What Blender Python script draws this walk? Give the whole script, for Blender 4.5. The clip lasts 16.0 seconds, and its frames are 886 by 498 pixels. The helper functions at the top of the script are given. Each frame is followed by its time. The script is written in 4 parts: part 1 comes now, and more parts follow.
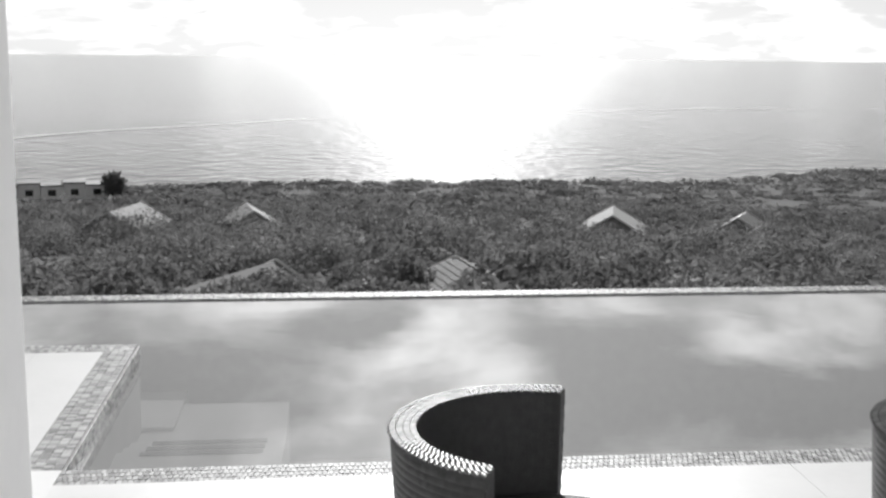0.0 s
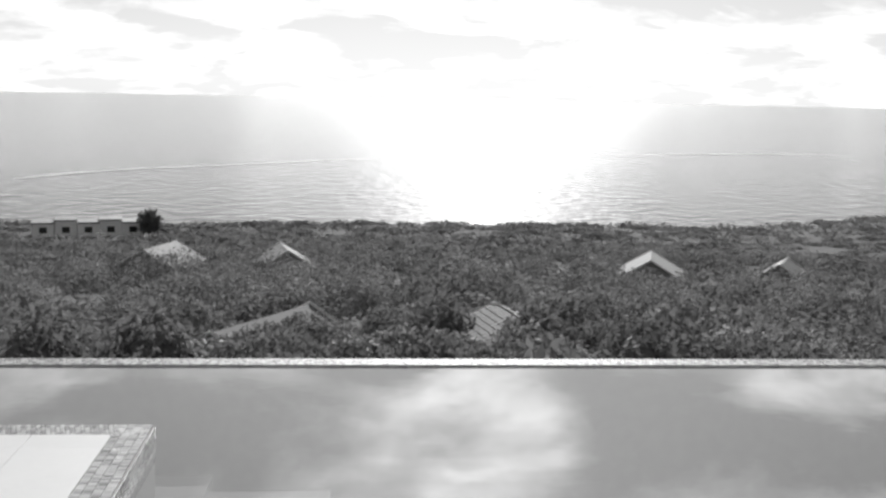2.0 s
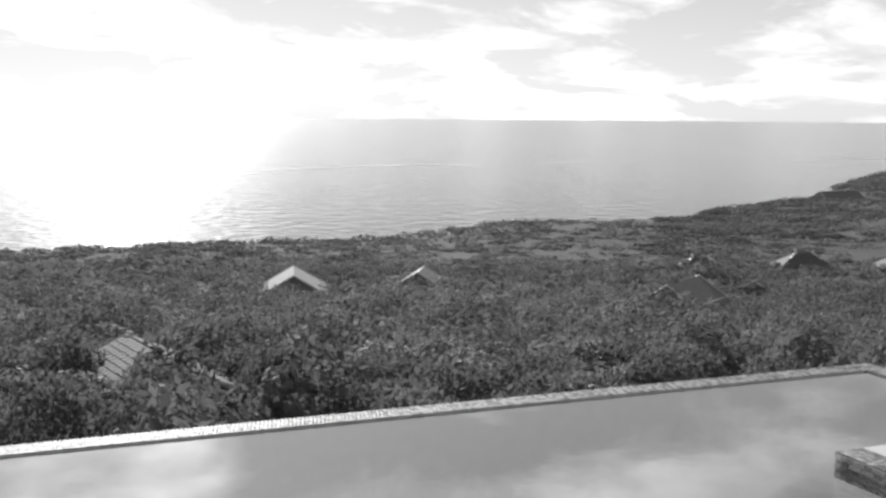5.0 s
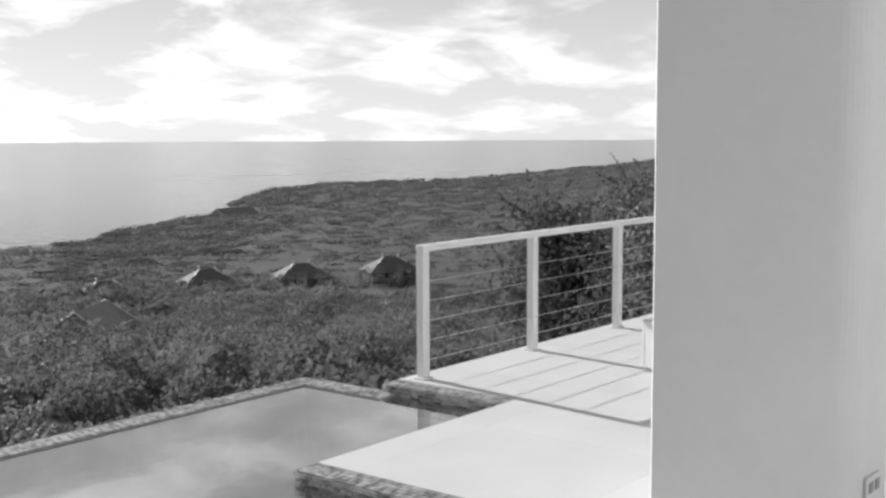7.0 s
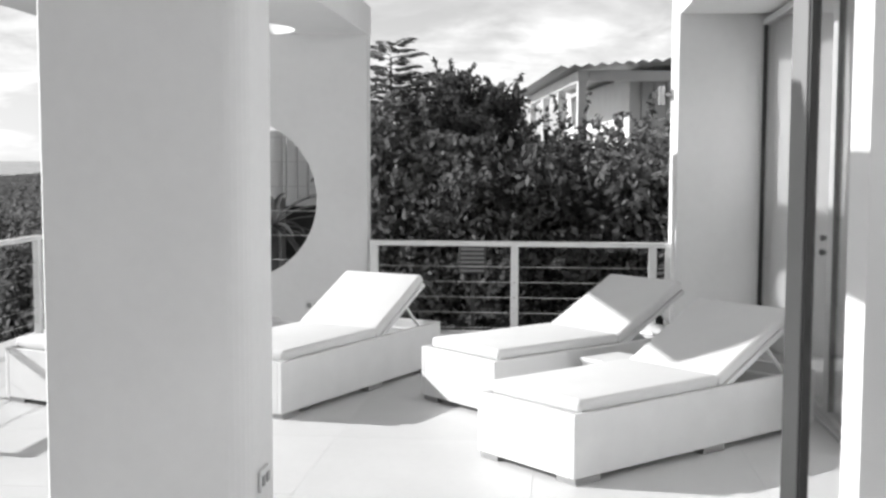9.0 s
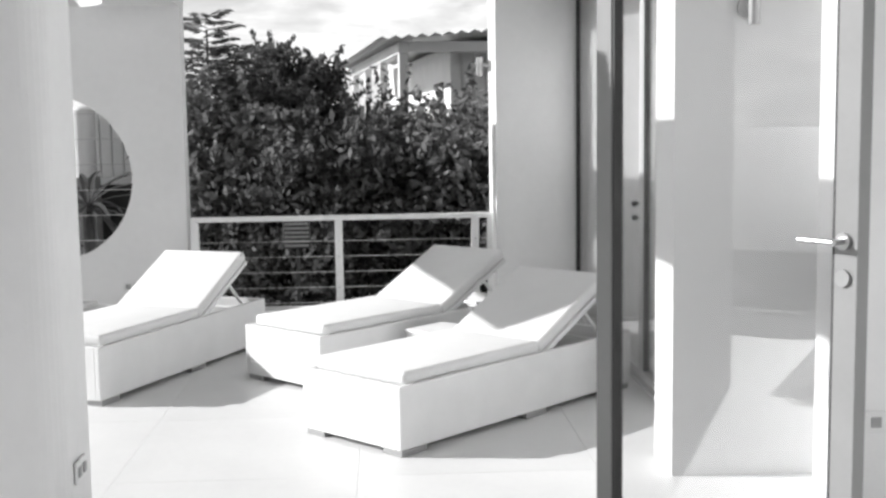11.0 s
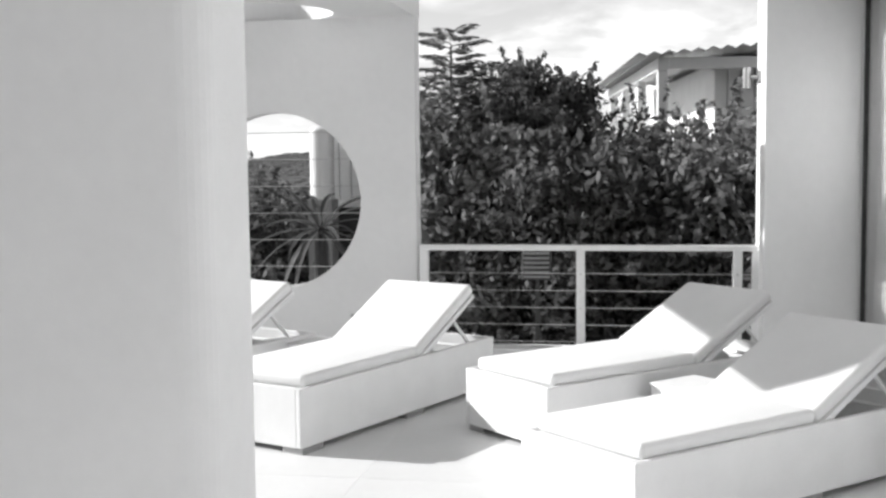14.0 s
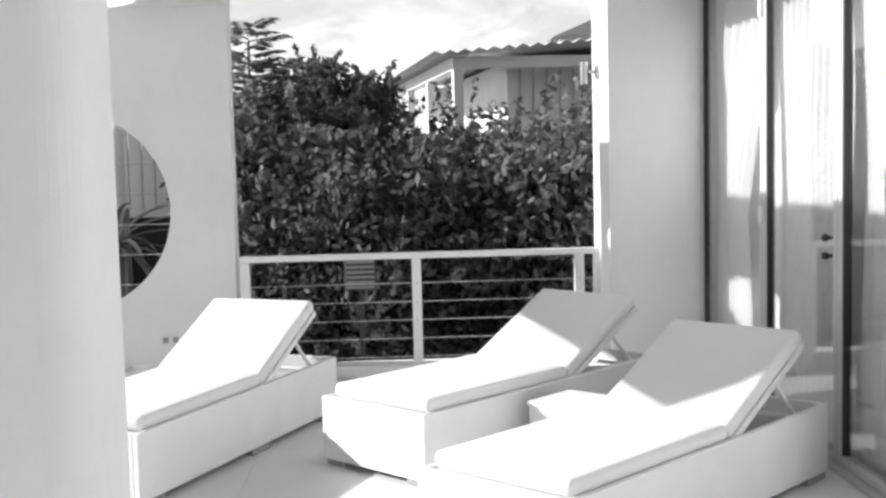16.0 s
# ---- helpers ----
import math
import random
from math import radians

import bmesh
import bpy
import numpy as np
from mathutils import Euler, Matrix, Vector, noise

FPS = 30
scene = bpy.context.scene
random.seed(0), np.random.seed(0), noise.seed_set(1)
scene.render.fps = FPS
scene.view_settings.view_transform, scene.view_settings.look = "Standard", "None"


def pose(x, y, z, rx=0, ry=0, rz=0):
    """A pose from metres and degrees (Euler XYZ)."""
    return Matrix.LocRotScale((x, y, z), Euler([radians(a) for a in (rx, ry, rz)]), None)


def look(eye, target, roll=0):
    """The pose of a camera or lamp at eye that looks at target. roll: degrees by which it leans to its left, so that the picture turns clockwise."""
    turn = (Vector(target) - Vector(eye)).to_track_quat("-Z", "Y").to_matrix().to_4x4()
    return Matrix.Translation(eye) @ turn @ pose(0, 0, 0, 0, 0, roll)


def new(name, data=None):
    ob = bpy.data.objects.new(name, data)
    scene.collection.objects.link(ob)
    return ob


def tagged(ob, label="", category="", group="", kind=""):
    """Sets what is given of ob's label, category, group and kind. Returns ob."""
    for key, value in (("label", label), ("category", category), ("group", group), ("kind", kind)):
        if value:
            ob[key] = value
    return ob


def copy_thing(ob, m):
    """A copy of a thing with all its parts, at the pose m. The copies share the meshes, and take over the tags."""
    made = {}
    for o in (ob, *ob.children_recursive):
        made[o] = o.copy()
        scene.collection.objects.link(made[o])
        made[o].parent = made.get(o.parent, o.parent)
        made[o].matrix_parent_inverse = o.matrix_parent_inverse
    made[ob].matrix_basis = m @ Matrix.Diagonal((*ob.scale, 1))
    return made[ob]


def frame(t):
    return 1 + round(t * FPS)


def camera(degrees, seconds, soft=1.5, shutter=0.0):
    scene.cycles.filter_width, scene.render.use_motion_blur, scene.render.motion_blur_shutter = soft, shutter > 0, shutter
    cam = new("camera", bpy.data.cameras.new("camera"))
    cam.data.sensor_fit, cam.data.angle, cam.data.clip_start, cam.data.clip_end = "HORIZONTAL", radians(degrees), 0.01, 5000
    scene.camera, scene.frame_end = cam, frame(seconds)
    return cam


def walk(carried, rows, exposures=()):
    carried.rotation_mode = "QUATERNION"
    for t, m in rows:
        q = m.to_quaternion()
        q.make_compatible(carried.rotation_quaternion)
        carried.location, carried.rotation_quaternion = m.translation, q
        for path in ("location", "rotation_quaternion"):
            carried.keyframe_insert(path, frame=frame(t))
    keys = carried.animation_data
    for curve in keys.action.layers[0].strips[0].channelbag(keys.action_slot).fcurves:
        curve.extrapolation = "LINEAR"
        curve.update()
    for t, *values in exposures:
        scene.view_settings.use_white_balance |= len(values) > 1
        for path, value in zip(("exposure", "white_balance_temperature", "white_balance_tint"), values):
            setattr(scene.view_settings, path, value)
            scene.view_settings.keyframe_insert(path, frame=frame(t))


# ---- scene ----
cam = camera(42.02, 16.0, soft=2.7)
walk(cam, [
    (0, look((0.396, -2.708, 1.672), (0.609, -0.749, 1.331), 0.55)),
    (0.5, look((0.457, -2.642, 1.712), (0.637, -0.678, 1.383), 0.56)),
    (1, look((0.518, -2.572, 1.748), (0.680, -0.603, 1.438), 0.60)),
    (1.5, look((0.418, -2.105, 1.678), (0.576, -0.132, 1.388), 0.84)),
    (2, look((0.308, -1.626, 1.609), (0.464, 0.350, 1.338), 1.12)),
    (2.5, look((0.294, -1.312, 1.584), (0.447, 0.666, 1.327), 1.26)),
    (3, look((0.292, -1.205, 1.598), (0.488, 0.769, 1.347), 1.27)),
    (3.2, look((0.279, -1.176, 1.610), (0.505, 0.795, 1.360), 1.24)),
    (5.3, look((0.746, -0.462, 1.615), (1.628, 1.318, 1.384), 0.26)),
    (5.5, look((0.715, -0.427, 1.624), (1.689, 1.305, 1.398), 0.21)),
    (6, look((0.449, -0.468, 1.661), (1.641, 1.124, 1.444), 0.53)),
    (6.5, look((0.528, -0.336, 1.657), (1.915, 1.090, 1.446), 0.26)),
    (7, look((0.629, -0.320, 1.657), (2.185, 0.921, 1.456), -0.23)),
    (7.5, look((0.481, -0.323, 1.646), (2.208, 0.671, 1.465), -0.13)),
    (8, look((0.399, -0.193, 1.655), (2.260, 0.519, 1.482), 0.04)),
    (8.5, look((0.305, -0.116, 1.670), (2.252, 0.307, 1.496), 0.38)),
    (9, look((0.399, -0.109, 1.653), (2.383, 0.086, 1.489), 0.17)),
    (9.5, look((0.428, -0.103, 1.656), (2.421, -0.066, 1.498), -0.04)),
    (9.7, look((0.384, -0.101, 1.674), (2.378, -0.117, 1.513), 0.09)),
    (11.8, look((0.548, -0.233, 1.646), (2.533, -0.333, 1.422), -1.06)),
    (12, look((0.616, -0.258, 1.640), (2.604, -0.292, 1.425), -0.81)),
    (12.5, look((0.796, -0.325, 1.626), (2.782, -0.196, 1.432), -0.49)),
    (13, look((1.009, -0.317, 1.621), (2.986, -0.072, 1.446), -0.16)),
    (13.5, look((1.218, -0.291, 1.622), (3.185, 0.029, 1.454), -0.35)),
    (14, look((1.451, -0.249, 1.616), (3.414, 0.097, 1.451), -0.63)),
    (14.5, look((1.689, -0.172, 1.610), (3.667, 0.080, 1.448), -0.76)),
    (15, look((1.854, 0.046, 1.606), (3.848, 0.081, 1.448), -0.46)),
    (15.5, look((1.966, 0.222, 1.609), (3.959, 0.152, 1.446), -0.74)),
    (16, look((2.103, 0.342, 1.608), (4.095, 0.273, 1.442), -1.41)),
], exposures=[(0, 0.38), (7, 0.5), (9, 0.68), (13, 0.8), (16, 0.92)])

# ---- world, sun ----
SUN_AZ, SUN_EL = radians(6.5), radians(26)
world = bpy.data.worlds.new("sky")
scene.world = world
world.use_nodes = True
wn, wl = world.node_tree.nodes, world.node_tree.links
wn.clear()


def sky_world():
    out = wn.new("ShaderNodeOutputWorld")
    bg = wn.new("ShaderNodeBackground")
    sky = wn.new("ShaderNodeTexSky")
    sky.sky_type, sky.sun_disc = "NISHITA", False
    sky.sun_elevation, sky.sun_rotation = SUN_EL, SUN_AZ
    sky.air_density, sky.dust_density, sky.ozone_density = 1.0, 1.0, 1.0
    bw = wn.new("ShaderNodeRGBToBW")
    wl.new(sky.outputs[0], bw.inputs[0])
    # broken cumulus over the clear sky
    co = wn.new("ShaderNodeTexCoord")
    sep = wn.new("ShaderNodeSeparateXYZ")
    wl.new(co.outputs["Generated"], sep.inputs[0])
    up = wn.new("ShaderNodeMath")
    up.operation = "ADD"
    up.inputs[1].default_value = 0.22
    wl.new(sep.outputs["Z"], up.inputs[0])
    div = wn.new("ShaderNodeVectorMath")
    div.operation = "DIVIDE"
    comb = wn.new("ShaderNodeCombineXYZ")
    for k in range(3):
        wl.new(up.outputs[0], comb.inputs[k])
    wl.new(co.outputs["Generated"], div.inputs[0])
    wl.new(comb.outputs[0], div.inputs[1])
    noise_a = wn.new("ShaderNodeTexNoise")
    noise_a.inputs["Scale"].default_value = 2.3
    noise_a.inputs["Detail"].default_value = 7
    noise_a.inputs["Roughness"].default_value = 0.56
    noise_a.inputs["Distortion"].default_value = 0.35
    shift = wn.new("ShaderNodeVectorMath")
    shift.inputs[1].default_value = (3.7, 1.9, 0.4)
    wl.new(div.outputs[0], shift.inputs[0])
    wl.new(shift.outputs[0], noise_a.inputs["Vector"])
    mask = wn.new("ShaderNodeValToRGB")
    mask.color_ramp.elements[0].position, mask.color_ramp.elements[1].position = 0.44, 0.60
    wl.new(noise_a.outputs["Fac"], mask.inputs[0])
    tone = wn.new("ShaderNodeTexNoise")
    tone.inputs["Scale"].default_value = 4.5
    tone.inputs["Detail"].default_value = 5
    wl.new(shift.outputs[0], tone.inputs["Vector"])
    shade = wn.new("ShaderNodeMapRange")
    shade.inputs["From Min"].default_value, shade.inputs["From Max"].default_value = 0.3, 0.7
    shade.inputs["To Min"].default_value, shade.inputs["To Max"].default_value = CLOUD_LOW, CLOUD_HIGH
    wl.new(tone.outputs["Fac"], shade.inputs["Value"])
    mix = wn.new("ShaderNodeMix")
    mix.data_type = "FLOAT"
    wl.new(mask.outputs[0], mix.inputs[0])
    mix.inputs[2].default_value = SKY_GAIN
    wl.new(shade.outputs[0], mix.inputs[3])
    total = wn.new("ShaderNodeMath")
    total.operation = "MULTIPLY"
    # thin high cloud evens out the glow round the sun
    even = wn.new("ShaderNodeMath")
    even.operation = "POWER"
    even.inputs[1].default_value = 0.6
    wl.new(bw.outputs[0], even.inputs[0])
    wl.new(even.outputs[0], total.inputs[0])
    wl.new(mix.outputs[0], total.inputs[1])
    # pale sea haze low over the horizon
    height = wn.new("ShaderNodeMath")
    height.operation = "ABSOLUTE"
    wl.new(sep.outputs["Z"], height.inputs[0])
    fall = wn.new("ShaderNodeMath")
    fall.operation = "MULTIPLY"
    fall.inputs[1].default_value = -3.6
    wl.new(height.outputs[0], fall.inputs[0])
    expo = wn.new("ShaderNodeMath")
    expo.operation = "EXPONENT"
    wl.new(fall.outputs[0], expo.inputs[0])
    haze = wn.new("ShaderNodeMath")
    haze.operation = "MULTIPLY_ADD"
    haze.inputs[1].default_value = HAZE
    wl.new(expo.outputs[0], haze.inputs[0])
    wl.new(total.outputs[0], haze.inputs[2])
    wl.new(haze.outputs[0], bg.inputs[0])
    bg.inputs[1].default_value = 0.1
    wl.new(bg.outputs[0], out.inputs[0])


CLOUD_LOW, CLOUD_HIGH, SKY_GAIN, HAZE = 0.55, 1.8, 0.5, 4.5
sky_world()
sun_data = bpy.data.lights.new("sun", "SUN")
sun_data.energy, sun_data.angle = 4.0, radians(0.6)
sun = new("sun", sun_data)
sun_dir = Vector((math.sin(SUN_AZ) * math.cos(SUN_EL), math.cos(SUN_AZ) * math.cos(SUN_EL), math.sin(SUN_EL)))
sun.matrix_world = look(sun_dir * 50, (0, 0, 0))


# ---- materials ----
def mat(name, value, rough=0.6, var=0.0, scale=3.0, bump=0.0, bump_scale=40.0, metal=0.0, per=None, per_amount=0.0, spec=0.5, trans=0.0):
    """Grey surface: value with stains at one scale, grain at another, relief, and optional variation per object or per island."""
    m = bpy.data.materials.new(name)
    m.use_nodes = True
    n, l = m.node_tree.nodes, m.node_tree.links
    b = n["Principled BSDF"]
    b.inputs["Roughness"].default_value, b.inputs["Metallic"].default_value = rough, metal
    b.inputs["Specular IOR Level"].default_value = spec
    b.inputs["Base Color"].default_value = (value, value, value, 1)
    tc = n.new("ShaderNodeTexCoord")
    last = None
    if var:
        big = n.new("ShaderNodeTexNoise")
        big.inputs["Scale"].default_value, big.inputs["Detail"].default_value = scale, 5
        l.new(tc.outputs["Object"], big.inputs["Vector"])
        small = n.new("ShaderNodeTexNoise")
        small.inputs["Scale"].default_value, small.inputs["Detail"].default_value = scale * 11, 3
        l.new(tc.outputs["Object"], small.inputs["Vector"])
        avg = n.new("ShaderNodeMath")
        avg.operation = "MULTIPLY_ADD"
        avg.inputs[1].default_value = 0.35
        l.new(small.outputs["Fac"], avg.inputs[0])
        l.new(big.outputs["Fac"], avg.inputs[2])
        mr = n.new("ShaderNodeMapRange")
        mr.inputs["From Min"].default_value, mr.inputs["From Max"].default_value = 0.4, 0.95
        mr.inputs["To Min"].default_value, mr.inputs["To Max"].default_value = value * (1 - var), value * (1 + var)
        l.new(avg.outputs[0], mr.inputs["Value"])
        last = mr.outputs[0]
    if per:
        if per == "object":
            src = n.new("ShaderNodeObjectInfo").outputs["Random"]
        else:
            src = n.new("ShaderNodeNewGeometry").outputs["Random Per Island"]
        pr = n.new("ShaderNodeMapRange")
        pr.inputs["To Min"].default_value, pr.inputs["To Max"].default_value = 1 - per_amount, 1 + per_amount
        l.new(src, pr.inputs["Value"])
        mul = n.new("ShaderNodeMath")
        mul.operation = "MULTIPLY"
        l.new(pr.outputs[0], mul.inputs[0])
        if last:
            l.new(last, mul.inputs[1])
        else:
            mul.inputs[1].default_value = value
        last = mul.outputs[0]
    if last:
        l.new(last, b.inputs["Base Color"])
    if bump:
        nb = n.new("ShaderNodeTexNoise")
        nb.inputs["Scale"].default_value, nb.inputs["Detail"].default_value = bump_scale, 4
        l.new(tc.outputs["Object"], nb.inputs["Vector"])
        bp = n.new("ShaderNodeBump")
        bp.inputs["Strength"].default_value, bp.inputs["Distance"].default_value = bump, 0.01
        l.new(nb.outputs["Fac"], bp.inputs["Height"])
        l.new(bp.outputs[0], b.inputs["Normal"])
    if trans:
        tr = n.new("ShaderNodeBsdfTranslucent")
        tr.inputs[0].default_value = (value, value, value, 1)
        mx = n.new("ShaderNodeMixShader")
        mx.inputs[0].default_value = trans
        l.new(b.outputs[0], mx.inputs[1])
        l.new(tr.outputs[0], mx.inputs[2])
        l.new(mx.outputs[0], n["Material Output"].inputs[0])
        if last:
            l.new(last, tr.inputs[0])
    return m


def water_mat(name, clear, rough, wave_scale, wave, wave_far=None):
    """Water: a gloss over what lies below (clear), or a Fresnel gloss over a dark body."""
    m = bpy.data.materials.new(name)
    m.use_nodes = True
    n, l = m.node_tree.nodes, m.node_tree.links
    n.remove(n["Principled BSDF"])
    fr = n.new("ShaderNodeFresnel")
    fr.inputs[0].default_value = 1.33
    gl = n.new("ShaderNodeBsdfGlossy")
    gl.inputs["Roughness"].default_value = rough
    gl.inputs[0].default_value = (1, 1, 1, 1) if clear else (0.86, 0.86, 0.86, 1)
    if clear:
        body = n.new("ShaderNodeBsdfTransparent")
        body.inputs[0].default_value = (0.75, 0.75, 0.75, 1)
    else:
        body = n.new("ShaderNodeBsdfDiffuse")
        body.inputs[0].default_value = (0.03, 0.03, 0.03, 1)
    mx = n.new("ShaderNodeMixShader")
    tc = n.new("ShaderNodeTexCoord")
    nb = n.new("ShaderNodeTexNoise")
    nb.inputs["Scale"].default_value, nb.inputs["Detail"].default_value = wave_scale, 5
    l.new(tc.outputs["Object"], nb.inputs["Vector"])
    bp = n.new("ShaderNodeBump")
    bp.inputs["Strength"].default_value, bp.inputs["Distance"].default_value = wave
    l.new(nb.outputs["Fac"], bp.inputs["Height"])
    for node in (fr, gl):
        l.new(bp.outputs[0], node.inputs["Normal"])
    if clear:
        mx.inputs[0].default_value = 0.56
    else:
        l.new(fr.outputs[0], mx.inputs[0])
    l.new(body.outputs[0], mx.inputs[1])
    l.new(gl.outputs[0], mx.inputs[2])
    l.new(mx.outputs[0], n["Material Output"].inputs[0])
    return m


def glass_mat(name, tint):
    m = bpy.data.materials.new(name)
    m.use_nodes = True
    n, l = m.node_tree.nodes, m.node_tree.links
    n.remove(n["Principled BSDF"])
    lw = n.new("ShaderNodeLayerWeight")
    lw.inputs[0].default_value = 0.5
    pw = n.new("ShaderNodeMath")
    pw.operation = "POWER"
    pw.inputs[1].default_value = 4.0
    l.new(lw.outputs["Facing"], pw.inputs[0])
    fr = n.new("ShaderNodeMath")
    fr.operation = "MULTIPLY_ADD"
    fr.inputs[1].default_value, fr.inputs[2].default_value = 0.9, 0.05
    l.new(pw.outputs[0], fr.inputs[0])
    gl = n.new("ShaderNodeBsdfGlossy")
    gl.inputs["Roughness"].default_value = 0.01
    tr = n.new("ShaderNodeBsdfTransparent")
    tr.inputs[0].default_value = (tint, tint, tint, 1)
    mx = n.new("ShaderNodeMixShader")
    l.new(fr.outputs[0], mx.inputs[0])
    l.new(tr.outputs[0], mx.inputs[1])
    l.new(gl.outputs[0], mx.inputs[2])
    l.new(mx.outputs[0], n["Material Output"].inputs[0])
    return m


STUCCO = mat("white stucco", 0.73, 0.75, 0.05, 1.3, 0.12, 60)
TILE = mat("pale porcelain tile", 0.63, 0.45, 0.05, 2.0, 0.03, 30, per="object", per_amount=0.025)
GROUT = mat("grout", 0.66, 0.9, 0.1, 5)
MOSAIC = mat("mosaic tile", 0.28, 0.6, 0.1, 9, per="island", per_amount=0.6)
MOSAIC_BED = mat("mosaic grout", 0.38, 0.9, 0.1, 12)
POOL_STEP = mat("pale pool step plaster", 0.62, 0.8, 0.1, 3)
SLICK = mat("pale slick", 0.75, 0.7, 0.4, 0.02)
POOL_SHELL = mat("pool plaster", 0.5, 0.8, 0.1, 1.5)
POOL_WATER = water_mat("pool water", True, 0.0, 1.6, (0.05, 0.02))
SEA_WATER = water_mat("sea water", False, 0.135, 0.16, (0.65, 1.0))
PAINT = mat("white painted metal", 0.78, 0.4, 0.03, 4)
STEEL = mat("stainless cable", 0.55, 0.3, 0, metal=1.0)
DARK_STEEL = mat("brushed steel", 0.4, 0.35, 0.1, 8, metal=1.0)
ALU = mat("grey anodised aluminium", 0.5, 0.5, 0.05, 5)
# same aluminium, with the shade on the open leaf put into its colour
ALU_SHADED = mat("grey aluminium darkened for shade", 0.2, 0.6, 0.06, 5)
GASKET = mat("black rubber gasket", 0.03, 0.6)
LACQUER = mat("white woven resin panel", 0.7, 0.5, 0.04, 6, 0.15, 120)
FABRIC = mat("white canvas cushion", 0.7, 0.85, 0.03, 4, 0.12, 300)
WICKER = mat("dark brown wicker", 0.035, 0.45, 0.3, 30, per="island", per_amount=0.4)
WICKER_IN = mat("dark wicker lining", 0.03, 0.6, 0.3, 40, 0.3, 200)
CUSHION_DARK = mat("dark seat pad", 0.08, 0.8, 0.1, 8, 0.1, 200)
GLASS = glass_mat("clear glass", 0.95)
CURTAIN = mat("sheer white curtain", 0.88, 0.9, 0.04, 5, trans=0.18)
ROOM = mat("room wall paint", 0.75, 0.8, 0.04, 2)
BARK = mat("bark", 0.12, 0.9, 0.3, 12, 0.6, 40)
LEAF = mat("green leaves", 0.13, 0.6, 0.25, 2, spec=0.25, per="island", per_amount=0.5, trans=0.42)
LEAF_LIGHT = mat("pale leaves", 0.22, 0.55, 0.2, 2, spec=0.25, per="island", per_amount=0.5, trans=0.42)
SCRUB = mat("scrub foliage", 0.185, 0.9, spec=0.1, var=0.45, scale=0.09, per="island", per_amount=0.16, trans=0.42)
EARTH = mat("scrubland earth", 0.05, 0.95, 0.4, 0.08, 0.5, 1.5)
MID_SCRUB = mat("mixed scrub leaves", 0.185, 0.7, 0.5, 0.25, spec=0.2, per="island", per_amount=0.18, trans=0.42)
ROOF_TILE = mat("weathered roof tile", 0.24, 0.8, 0.2, 3, 0.3, 20)
ROOF_GREY = mat("grey shingle roof", 0.15, 0.8, 0.15, 0.8, 0.3, 8)
ROOF_LIGHT = mat("pale roof sheet", 0.17, 0.6, 0.12, 0.6)
HOUSE_WALL = mat("house render", 0.3, 0.8, 0.1, 0.4)
WINDOW_DARK = mat("window glass dark", 0.03, 0.15)
WHITE_TRIM = mat("white trim", 0.8, 0.6, 0.05, 3)
CORRUGATED = mat("white corrugated sheet", 0.72, 0.45, 0.06, 2)
OUTLET = mat("white plastic", 0.7, 0.4)
GREY_FOOT = mat("grey metal foot", 0.3, 0.5, metal=0.4)


# ---- building helpers ----
def mesh_object(name, bm, material, parent=None, label="", smooth=False):
    me = bpy.data.meshes.new(name)
    bm.to_mesh(me)
    bm.free()
    me.materials.append(material)
    if smooth:
        for p in me.polygons:
            p.use_smooth = True
    ob = new(name, me)
    if parent:
        ob.parent = parent
    if label:
        tagged(ob, label)
    return ob


def part(name, bm, material, parent, label="", smooth=False):
    return mesh_object(name, bm, material, parent, label, smooth)


def box(bm, lo, hi, bevel=0.0, m=None, seg=2):
    r = bmesh.ops.create_cube(bm, size=1.0)
    v = r["verts"]
    c = [(a + b) / 2 for a, b in zip(lo, hi)]
    s = [b - a for a, b in zip(lo, hi)]
    for q in v:
        q.co = Vector((q.co.x * s[0] + c[0], q.co.y * s[1] + c[1], q.co.z * s[2] + c[2]))
    if bevel:
        edges = list({e for q in v for e in q.link_edges})
        got = bmesh.ops.bevel(bm, geom=edges, offset=bevel, segments=seg, affect="EDGES", profile=0.5)
        v = list({q for f in got["faces"] for q in f.verts} | {q for q in v if q.is_valid})
    if m:
        bmesh.ops.transform(bm, matrix=m, verts=[q for q in v if q.is_valid])
    return v


def boxed(lo, hi, bevel=0.0, m=None, seg=2):
    bm = bmesh.new()
    box(bm, lo, hi, bevel, m, seg)
    return bm


def rod(bm, a, b, r, seg=8, r2=None):
    a, b = Vector(a), Vector(b)
    d = b - a
    m = Matrix.Translation((a + b) / 2) @ d.to_track_quat("Z", "Y").to_matrix().to_4x4()
    return bmesh.ops.create_cone(bm, cap_ends=True, segments=seg, radius1=r, radius2=r if r2 is None else r2, depth=d.length, matrix=m)["verts"]


def prism(bm, poly, z0, z1, bevel=0.0):
    lo = [bm.verts.new((p[0], p[1], z0)) for p in poly]
    hi = [bm.verts.new((p[0], p[1], z1)) for p in poly]
    n = len(poly)
    bm.faces.new(hi)
    bm.faces.new(lo[::-1])
    sides = [bm.faces.new((lo[i], lo[(i + 1) % n], hi[(i + 1) % n], hi[i])) for i in range(n)]
    if bevel:
        edges = [e for e in bm.edges if abs(e.verts[0].co.z - e.verts[1].co.z) > 0.01 and e.verts[0] in lo + hi]
        bmesh.ops.bevel(bm, geom=edges, offset=bevel, segments=5, affect="EDGES", profile=0.5)


def prismed(poly, z0, z1, bevel=0.0):
    bm = bmesh.new()
    prism(bm, poly, z0, z1, bevel)
    bmesh.ops.recalc_face_normals(bm, faces=bm.faces)
    return bm


